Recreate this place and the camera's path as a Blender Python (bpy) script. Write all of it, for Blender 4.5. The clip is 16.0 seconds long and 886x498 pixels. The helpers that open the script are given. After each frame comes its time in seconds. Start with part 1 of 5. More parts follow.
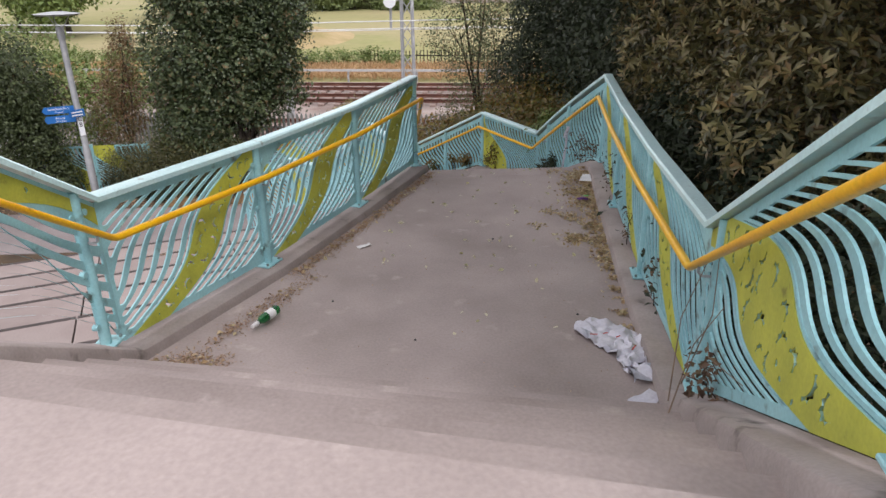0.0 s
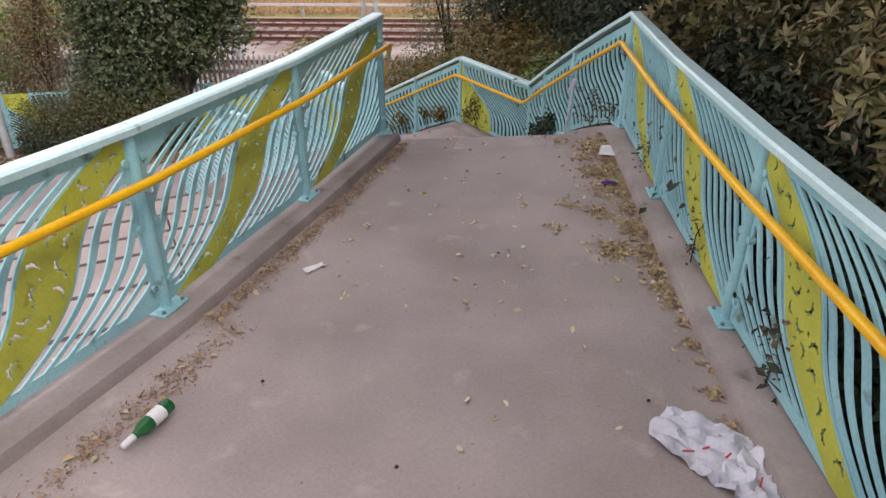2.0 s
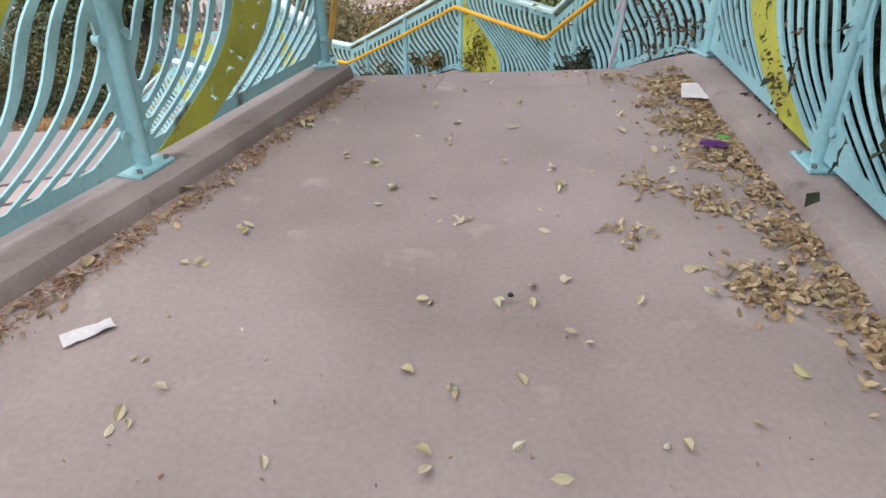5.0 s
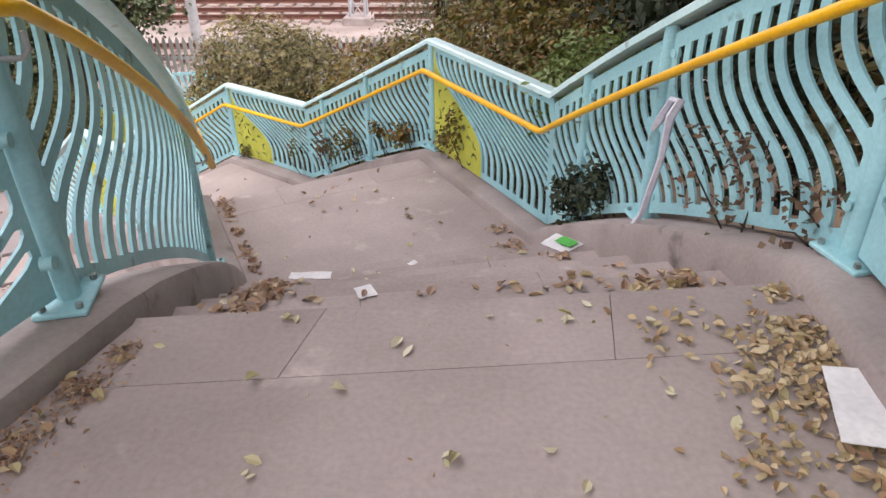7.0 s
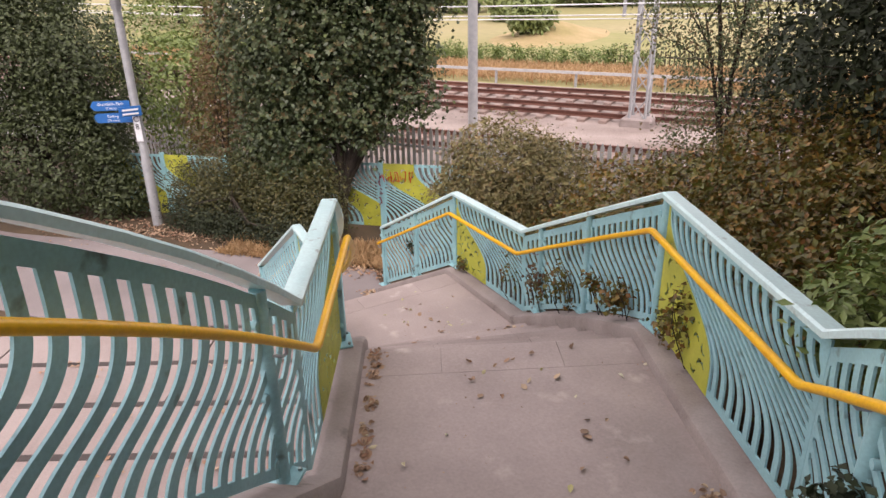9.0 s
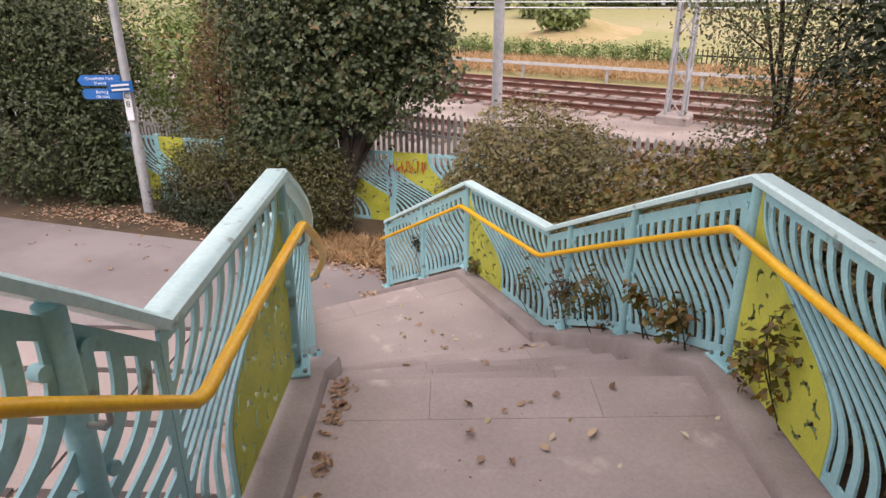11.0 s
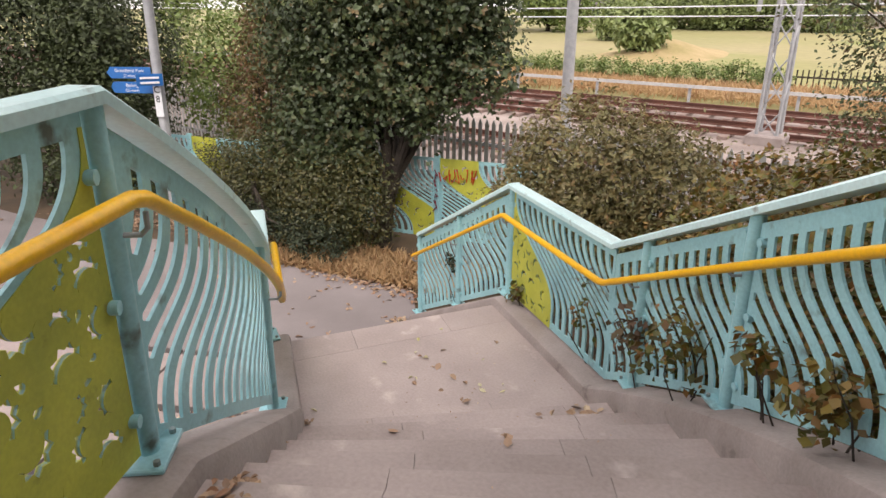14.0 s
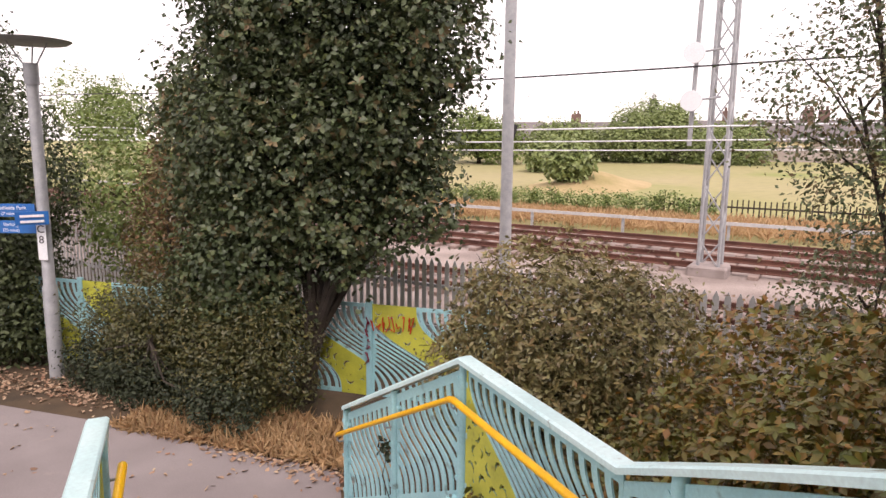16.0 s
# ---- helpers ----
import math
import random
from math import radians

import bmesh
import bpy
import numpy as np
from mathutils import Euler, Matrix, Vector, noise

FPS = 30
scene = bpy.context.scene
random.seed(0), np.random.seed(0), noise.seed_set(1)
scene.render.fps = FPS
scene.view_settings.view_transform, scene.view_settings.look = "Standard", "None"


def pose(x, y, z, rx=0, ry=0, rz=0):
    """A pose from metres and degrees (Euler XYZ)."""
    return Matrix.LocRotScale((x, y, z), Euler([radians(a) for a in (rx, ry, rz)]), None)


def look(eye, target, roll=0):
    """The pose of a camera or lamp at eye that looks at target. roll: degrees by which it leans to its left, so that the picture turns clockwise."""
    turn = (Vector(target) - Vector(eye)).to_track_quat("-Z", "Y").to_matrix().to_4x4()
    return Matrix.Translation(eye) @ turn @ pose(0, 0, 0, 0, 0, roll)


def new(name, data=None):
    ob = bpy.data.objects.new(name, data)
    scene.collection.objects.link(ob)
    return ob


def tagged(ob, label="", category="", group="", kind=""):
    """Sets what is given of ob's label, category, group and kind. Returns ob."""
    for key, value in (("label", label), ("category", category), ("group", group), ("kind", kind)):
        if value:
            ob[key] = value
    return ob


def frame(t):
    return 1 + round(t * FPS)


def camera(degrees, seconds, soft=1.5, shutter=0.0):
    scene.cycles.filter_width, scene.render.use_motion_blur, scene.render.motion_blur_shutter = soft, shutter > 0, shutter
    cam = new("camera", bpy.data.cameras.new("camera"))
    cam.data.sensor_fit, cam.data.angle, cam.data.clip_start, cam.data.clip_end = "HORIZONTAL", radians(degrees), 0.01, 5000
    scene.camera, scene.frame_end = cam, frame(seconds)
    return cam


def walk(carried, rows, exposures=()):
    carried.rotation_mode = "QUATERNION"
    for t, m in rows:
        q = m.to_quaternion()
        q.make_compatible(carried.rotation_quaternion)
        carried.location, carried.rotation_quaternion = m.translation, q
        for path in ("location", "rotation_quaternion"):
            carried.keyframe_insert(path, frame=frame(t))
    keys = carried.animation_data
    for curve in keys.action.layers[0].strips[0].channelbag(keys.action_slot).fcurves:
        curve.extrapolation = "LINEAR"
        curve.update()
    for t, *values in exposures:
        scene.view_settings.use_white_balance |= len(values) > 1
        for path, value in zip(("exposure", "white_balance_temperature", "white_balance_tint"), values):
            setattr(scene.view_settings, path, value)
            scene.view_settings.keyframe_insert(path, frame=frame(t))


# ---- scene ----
cam = camera(67.6, 16.0)
PATH = [
    (0, (0.961, -0.638, 2.351), (0.792, 1.198, 1.576), -0.6),
    (0.5, (0.866, -0.118, 2.365), (0.703, 1.717, 1.586), -0.5),
    (1, (0.786, 0.456, 2.349), (0.633, 2.29, 1.567), -0.4),
    (1.5, (0.68, 0.932, 2.287), (0.562, 2.756, 1.474), -0.2),
    (2, (0.661, 1.295, 2.1), (0.602, 3.06, 1.162), -0.0),
    (2.5, (0.6, 1.615, 1.945), (0.545, 3.37, 0.988), 0.2),
    (3, (0.647, 1.918, 1.768), (0.592, 3.667, 0.8), 0.3),
    (3.2, (0.668, 2.053, 1.684), (0.607, 3.795, 0.703), 0.1),
    (5.3, (0.786, 3.901, 1.115), (0.697, 5.621, 0.098), -0.3),
    (5.5, (0.789, 4.151, 1.135), (0.702, 5.87, 0.117), -0.3),
    (6, (0.856, 4.726, 1.131), (0.756, 6.456, 0.133), -0.6),
    (6.5, (0.978, 5.362, 1.139), (0.868, 7.097, 0.15), -0.5),
    (7, (1.078, 5.991, 1.147), (0.961, 7.725, 0.159), -1.0),
    (7.5, (1.127, 6.502, 1.187), (0.978, 8.235, 0.201), -1.1),
    (8, (1.144, 6.943, 1.213), (0.595, 8.609, 0.253), -1.4),
    (8.5, (1.17, 7.285, 1.231), (0.42, 8.911, 0.341), -1.1),
    (9, (1.279, 7.583, 1.23), (0.399, 9.212, 0.473), -1.2),
    (9.2, (1.277, 7.693, 1.202), (0.365, 9.31, 0.457), -1.2),
    (11.3, (0.764, 8.878, 0.662), (-0.186, 10.465, -0.099), 0.4),
    (11.5, (0.742, 8.977, 0.64), (-0.29, 10.513, -0.118), 0.6),
    (12, (0.689, 9.235, 0.517), (-0.375, 10.747, -0.246), 0.3),
    (12.5, (0.624, 9.47, 0.323), (-0.444, 10.982, -0.435), 0.4),
    (13, (0.527, 9.694, 0.242), (-0.541, 11.205, -0.516), 0.5),
    (13.5, (0.402, 9.9, 0.159), (-0.673, 11.416, -0.581), 0.6),
    (14, (0.319, 10.134, 0.066), (-0.801, 11.642, -0.621), 0.3),
    (14.5, (0.165, 10.478, -0.003), (-0.985, 12.004, -0.593), 0.2),
    (15, (0.025, 10.793, 0.034), (-1.134, 12.366, -0.393), 0.4),
    (15.5, (-0.221, 11.068, 0.013), (-1.358, 12.674, -0.343), 0.6),
    (16, (-0.469, 11.276, 0.05), (-1.486, 12.967, -0.271), 0.6),
]
walk(cam, [(t, look(eye, target, roll)) for t, eye, target, roll in PATH],
     [(0, 0.2, 6250, 16), (1.5, 0.3, 6350, 18), (3.0, 0.56, 6350, 21), (5.5, 0.95, 6250, 15), (7.0, 0.95, 6450, 20), (8.0, 0.85, 6650, 25), (9.0, 0.55, 6750, 24), (12.0, 0.5, 6650, 22), (14.5, 0.52, 6800, 17), (16, 0.45, 6850, 25)])

# ---- sky and light ----
world = bpy.data.worlds.new("world")
scene.world = world
world.use_nodes = True
wn = world.node_tree
sky = wn.nodes.new("ShaderNodeTexSky")
sky.sky_type = "NISHITA"
sky.sun_disc = False
SUN_ELEV, SUN_ROT = 55.0, 142.0
sky.sun_elevation, sky.sun_rotation = radians(SUN_ELEV), radians(SUN_ROT)
sky.air_density, sky.dust_density, sky.ozone_density = 1.0, 2.0, 1.0
bg = wn.nodes["Background"]
bg.inputs["Strength"].default_value = 0.15
cloud = wn.nodes.new("ShaderNodeMix")  # a closed, even cloud cover over the clear sky
cloud.data_type = "RGBA"
cloud.inputs["Factor"].default_value = 0.85
cloud.inputs["B"].default_value = (9.0, 8.75, 8.5, 1)
wn.links.new(sky.outputs[0], cloud.inputs["A"])
wn.links.new(cloud.outputs["Result"], bg.inputs["Color"])
sun_data = bpy.data.lights.new("sun", "SUN")
sun_data.energy, sun_data.angle, sun_data.color = 1.9, radians(20), (1.0, 0.96, 0.9)
sun = new("sun", sun_data)
sun_dir = Vector((math.sin(radians(SUN_ROT)) * math.cos(radians(SUN_ELEV)), math.cos(radians(SUN_ROT)) * math.cos(radians(SUN_ELEV)), math.sin(radians(SUN_ELEV))))
sun.matrix_world = look(sun_dir * 50, (0, 0, 0))


# ---- materials ----
def srgb(r, g, b):
    return tuple(((c / 255 + 0.055) / 1.055) ** 2.4 if c > 10 else c / 3294 for c in (r, g, b)) + (1.0,)


def material(name, base, other=None, rough=0.7, scale=3.0, fine=40.0, metal=0.0, bump=0.15, third=None, spot=0.0, spot_scale=9.0, random_mix=0.0, island=None, trans=0.0, depth=0.004):
    """Two-scale noise colour with bump; third is a stain colour laid on by patches; island mixes per leaf."""
    m = bpy.data.materials.new(name)
    m.use_nodes = True
    nt = m.node_tree
    bsdf = nt.nodes["Principled BSDF"]
    bsdf.inputs["Roughness"].default_value = rough
    bsdf.inputs["Metallic"].default_value = metal
    co = nt.nodes.new("ShaderNodeTexCoord")
    n1 = nt.nodes.new("ShaderNodeTexNoise")
    n1.inputs["Scale"].default_value, n1.inputs["Detail"].default_value = scale, 6
    n2 = nt.nodes.new("ShaderNodeTexNoise")
    n2.inputs["Scale"].default_value, n2.inputs["Detail"].default_value = fine, 4
    for n in (n1, n2):
        nt.links.new(co.outputs["Object"], n.inputs["Vector"])
    ramp = nt.nodes.new("ShaderNodeMapRange")
    ramp.inputs["From Min"].default_value, ramp.inputs["From Max"].default_value = 0.35, 0.68
    nt.links.new(n1.outputs["Fac"], ramp.inputs["Value"])
    mix = nt.nodes.new("ShaderNodeMix")
    mix.data_type = "RGBA"
    mix.inputs["A"].default_value, mix.inputs["B"].default_value = base, other or tuple(c * 0.75 for c in base[:3]) + (1,)
    nt.links.new(ramp.outputs["Result"], mix.inputs["Factor"])
    last = mix.outputs["Result"]
    if island:
        geo = nt.nodes.new("ShaderNodeNewGeometry")
        isl = nt.nodes.new("ShaderNodeValToRGB")
        isl.color_ramp.elements[0].color = island[0]
        isl.color_ramp.elements[-1].color = island[-1]
        isl.color_ramp.elements[0].position, isl.color_ramp.elements[-1].position = 0.0, 1.0
        for i, c in enumerate(island[1:-1]):
            isl.color_ramp.elements.new((i + 1) / (len(island) - 1)).color = c
        nt.links.new(geo.outputs["Random Per Island"], isl.inputs["Fac"])
        m2 = nt.nodes.new("ShaderNodeMix")
        m2.data_type = "RGBA"
        m2.inputs["Factor"].default_value = 0.75
        nt.links.new(last, m2.inputs["A"])
        nt.links.new(isl.outputs["Color"], m2.inputs["B"])
        last = m2.outputs["Result"]
    if third:
        n3 = nt.nodes.new("ShaderNodeTexNoise")
        n3.inputs["Scale"].default_value, n3.inputs["Detail"].default_value = spot_scale, 8
        nt.links.new(co.outputs["Object"], n3.inputs["Vector"])
        r3 = nt.nodes.new("ShaderNodeMapRange")
        r3.inputs["From Min"].default_value, r3.inputs["From Max"].default_value = 0.62 - spot, 0.74 - spot
        nt.links.new(n3.outputs["Fac"], r3.inputs["Value"])
        m3 = nt.nodes.new("ShaderNodeMix")
        m3.data_type = "RGBA"
        m3.inputs["B"].default_value = third
        nt.links.new(r3.outputs["Result"], m3.inputs["Factor"])
        nt.links.new(last, m3.inputs["A"])
        last = m3.outputs["Result"]
    g = nt.nodes.new("ShaderNodeMapRange")
    g.inputs["To Min"].default_value, g.inputs["To Max"].default_value = 0.8, 1.2
    nt.links.new(n2.outputs["Fac"], g.inputs["Value"])
    value = g.outputs["Result"]
    if random_mix:
        oi = nt.nodes.new("ShaderNodeObjectInfo")
        rr = nt.nodes.new("ShaderNodeMapRange")
        rr.inputs["To Min"].default_value, rr.inputs["To Max"].default_value = 1 - random_mix, 1 + random_mix
        nt.links.new(oi.outputs["Random"], rr.inputs["Value"])
        mul = nt.nodes.new("ShaderNodeMath")
        mul.operation = "MULTIPLY"
        nt.links.new(value, mul.inputs[0])
        nt.links.new(rr.outputs["Result"], mul.inputs[1])
        value = mul.outputs[0]
    hsv = nt.nodes.new("ShaderNodeHueSaturation")
    nt.links.new(last, hsv.inputs["Color"])
    nt.links.new(value, hsv.inputs["Value"])
    nt.links.new(hsv.outputs["Color"], bsdf.inputs["Base Color"])
    if bump:
        b = nt.nodes.new("ShaderNodeBump")
        b.inputs["Strength"].default_value, b.inputs["Distance"].default_value = bump, depth
        nt.links.new(n2.outputs["Fac"], b.inputs["Height"])
        nt.links.new(b.outputs["Normal"], bsdf.inputs["Normal"])
    if trans:
        tr = nt.nodes.new("ShaderNodeBsdfTranslucent")
        nt.links.new(hsv.outputs["Color"], tr.inputs["Color"])
        ms = nt.nodes.new("ShaderNodeMixShader")
        ms.inputs[0].default_value = trans
        nt.links.new(bsdf.outputs[0], ms.inputs[1])
        nt.links.new(tr.outputs[0], ms.inputs[2])
        nt.links.new(ms.outputs[0], nt.nodes["Material Output"].inputs["Surface"])
    return m


TEAL = material("teal_paint", srgb(152, 200, 205), srgb(132, 180, 188), 0.42, 2.5, 60, bump=0.12, third=srgb(88, 98, 90), spot=0.0, spot_scale=7)
# the teal again, paled to hold the sky's reflection; third is grime
TEAL_SKY_SHEEN = material("teal_sky_sheen", srgb(200, 228, 228), srgb(186, 218, 219), 0.28, 3, 50, bump=0.1, third=srgb(120, 128, 120), spot=-0.02, spot_scale=11)
LIME = material("lime_paint", srgb(184, 186, 70), srgb(160, 164, 62), 0.5, 4, 60, bump=0.1, third=srgb(104, 98, 46), spot=-0.03, spot_scale=8)
YELLOW = material("yellow_paint", srgb(236, 182, 10), srgb(226, 166, 8), 0.35, 5, 60, bump=0.12, third=srgb(120, 84, 30), spot=-0.06, spot_scale=14)
GALV = material("galvanised_steel", srgb(168, 170, 172), srgb(150, 153, 156), 0.5, 6, 50, metal=0.25, bump=0.1)
PALE_GREY = material("pale_fence_steel", srgb(182, 182, 180), srgb(164, 165, 164), 0.55, 5, 50, bump=0.1)
BOLT = material("bolt_steel", srgb(140, 158, 158), srgb(110, 110, 104), 0.5, 20, 80, metal=0.4, bump=0.1)
CONCRETE = material("stair_concrete", srgb(166, 153, 149), srgb(142, 130, 126), 0.88, 1.1, 55, bump=0.5, third=srgb(180, 167, 162), spot=-0.01, spot_scale=3.6, random_mix=0.05)
KERB = material("kerb_concrete", srgb(158, 147, 143), srgb(134, 123, 119), 0.92, 2.5, 60, bump=0.4, third=srgb(96, 88, 84), spot=-0.01, spot_scale=5)
ASPHALT = material("path_asphalt", srgb(134, 126, 125), srgb(116, 108, 107), 0.92, 0.7, 90, bump=0.5, third=srgb(140, 130, 126), spot=-0.02, spot_scale=2.5)
PAVING = material("ramp_paving", srgb(150, 138, 134), srgb(134, 121, 117), 0.9, 0.9, 60, bump=0.3, random_mix=0.06)
DARK = material("dark_nosing", srgb(58, 52, 50), srgb(76, 68, 66), 0.9, 4, 60)
SOIL = material("bank_soil", srgb(86, 70, 52), srgb(60, 50, 38), 1.0, 1.5, 30, bump=0.8)
GRASS = material("field_grass", srgb(134, 132, 84), srgb(150, 140, 104), 1.0, 0.06, 1.5, bump=0.4, third=srgb(118, 126, 66), spot=0.05, spot_scale=0.09)
DRY_BANK = material("dry_bank", srgb(166, 146, 108), srgb(140, 128, 84), 1.0, 0.5, 6, bump=0.5)
BALLAST = material("ballast", srgb(156, 143, 136), srgb(126, 113, 107), 1.0, 0.6, 12, bump=1.0, third=srgb(120, 92, 78), spot=0.02, spot_scale=0.5, depth=0.03)
RAIL = material("rusty_rail", srgb(112, 74, 62), srgb(88, 58, 50), 0.7, 1, 20, metal=0.2)
SLEEPER = material("sleeper", srgb(146, 128, 120), srgb(122, 104, 96), 0.95, 1, 20)
BARK = material("bark", srgb(62, 54, 46), srgb(44, 38, 33), 0.95, 6, 40, bump=0.8)
STRAW = material("dry_grass", srgb(178, 146, 108), None, 0.95, 3, 40, bump=0, island=[srgb(150, 112, 80), srgb(190, 158, 118), srgb(206, 176, 134), srgb(160, 130, 88)], trans=0.2)
WHITE = material("white_paper", srgb(222, 220, 220), srgb(206, 204, 206), 0.9, 6, 60, bump=0.2)
PLASTIC = material("white_film", srgb(208, 206, 214), srgb(190, 188, 200), 0.5, 6, 60, bump=0.3)
GREEN_PRINT = material("green_print", srgb(70, 165, 70), srgb(84, 178, 76), 0.4, 6, 60)
PURPLE = material("purple_wrapper", srgb(110, 44, 128), srgb(84, 30, 110), 0.35, 12, 60)
RED = material("red_print", srgb(190, 52, 44), srgb(170, 60, 40), 0.5, 10, 60)
BLUE = material("blue_sign", srgb(38, 108, 178), srgb(32, 98, 168), 0.35, 2, 40)
SIGN_WHITE = material("sign_white", srgb(232, 234, 236), srgb(222, 226, 230), 0.4, 2, 40)
BLACK = material("black_paint", srgb(24, 24, 26), srgb(34, 34, 36), 0.6, 5, 50)
MAROON = material("maroon_spray", srgb(104, 22, 52), srgb(120, 24, 40), 0.6, 5, 50)
SPRAY_RED = material("red_spray", srgb(196, 62, 22), srgb(170, 40, 20), 0.6, 5, 50)
HOUSE_WALL = material("house_render", srgb(176, 166, 160), srgb(160, 150, 144), 0.9, 0.3, 6)
CREAM = material("cream_render", srgb(224, 210, 168), srgb(212, 196, 150), 0.9, 0.3, 6)
ROOF = material("roof_tiles", srgb(116, 110, 110), srgb(98, 92, 94), 0.9, 0.5, 8)
BRICK = material("chimney_brick", srgb(120, 96, 88), srgb(100, 80, 74), 0.9, 1, 10)
PANE = material("house_glass", srgb(60, 66, 72), srgb(50, 56, 62), 0.15, 1, 10, bump=0)
GLASS = bpy.data.materials.new("green_glass")
GLASS.use_nodes = True
gb = GLASS.node_tree.nodes["Principled BSDF"]
gb.inputs["Base Color"].default_value = (0.02, 0.22, 0.06, 1)
gb.inputs["Roughness"].default_value = 0.06
gb.inputs["Transmission Weight"].default_value = 0.6


def leaf_material(name, tones, rough=0.5, trans=0.15):
    cols = [srgb(*t) for t in tones]
    return material(name, cols[0], cols[-1], rough, 1.2, 20, bump=0, island=cols, trans=trans)


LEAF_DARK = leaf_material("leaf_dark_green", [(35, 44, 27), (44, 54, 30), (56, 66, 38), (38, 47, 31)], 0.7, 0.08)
LEAF_GREEN = leaf_material("leaf_mid_green", [(50, 60, 34), (66, 78, 43), (84, 95, 55), (44, 54, 32)], 0.6, 0.12)
LEAF_TREE = leaf_material("leaf_tree", [(42, 55, 34), (57, 71, 44), (80, 95, 62), (51, 64, 42), (92, 103, 58)])
LEAF_BUSH = leaf_material("leaf_bush", [(100, 96, 58), (121, 115, 71), (136, 128, 86), (109, 88, 54), (92, 96, 60)])
LEAF_RUST = leaf_material("leaf_rust", [(72, 82, 30), (100, 96, 36), (52, 64, 26), (130, 80, 30), (44, 48, 22), (86, 98, 38), (156, 116, 48)])
LEAF_SAGE = leaf_material("leaf_sage", [(92, 106, 72), (72, 88, 56), (112, 122, 86), (128, 98, 66), (84, 98, 66)])
LEAF_OLIVE = leaf_material("leaf_olive", [(62, 66, 34), (84, 82, 42), (50, 56, 32), (104, 92, 46), (70, 78, 42)])
# lighter leaf tones: highlights on outer whorls, put into the colour
LEAF_LIT_OUTER = leaf_material("leaf_lit_evergreen", [(128, 124, 78), (100, 98, 58), (156, 142, 96), (84, 84, 48), (136, 106, 66)])
LEAF_REDDISH = leaf_material("leaf_reddish", [(84, 84, 48), (112, 84, 52), (96, 96, 60), (130, 84, 58)])
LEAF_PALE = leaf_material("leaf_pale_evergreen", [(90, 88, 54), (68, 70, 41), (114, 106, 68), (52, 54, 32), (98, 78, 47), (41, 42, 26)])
LEAF_LIGHT = leaf_material("leaf_light_green", [(104, 124, 60), (90, 110, 56), (126, 140, 76), (112, 128, 66)])
LEAF_FAR = leaf_material("leaf_far", [(112, 130, 76), (128, 142, 86), (140, 150, 98), (118, 132, 84)])
LEAF_HEDGE = leaf_material("leaf_hedge", [(92, 112, 54), (104, 122, 62), (120, 134, 74)])
CREEPER_DEAD = leaf_material("dead_creeper", [(104, 78, 62), (84, 64, 52), (126, 98, 76), (80, 76, 52)], 0.8, 0.1)
LITTER = leaf_material("fallen_leaf", [(178, 158, 122), (196, 176, 140), (150, 118, 88), (160, 150, 106), (210, 196, 164), (134, 104, 80)], 0.8, 0.05)
LITTER_PALE = leaf_material("fallen_leaf_pale", [(204, 196, 170), (184, 172, 136), (212, 206, 188), (170, 164, 96)], 0.8, 0.05)
TWIG = material("dry_twig", srgb(132, 112, 94), srgb(104, 88, 74), 0.9, 8, 40)
LITTER_RED = leaf_material("fallen_leaf_red", [(134, 104, 84), (158, 128, 104), (108, 82, 68), (182, 154, 126), (142, 98, 74), (200, 182, 154)], 0.8, 0.05)
LEAF_GOLD = leaf_material("leaf_gold", [(116, 116, 50), (98, 110, 46), (156, 112, 50), (82, 98, 42), (122, 90, 42)])


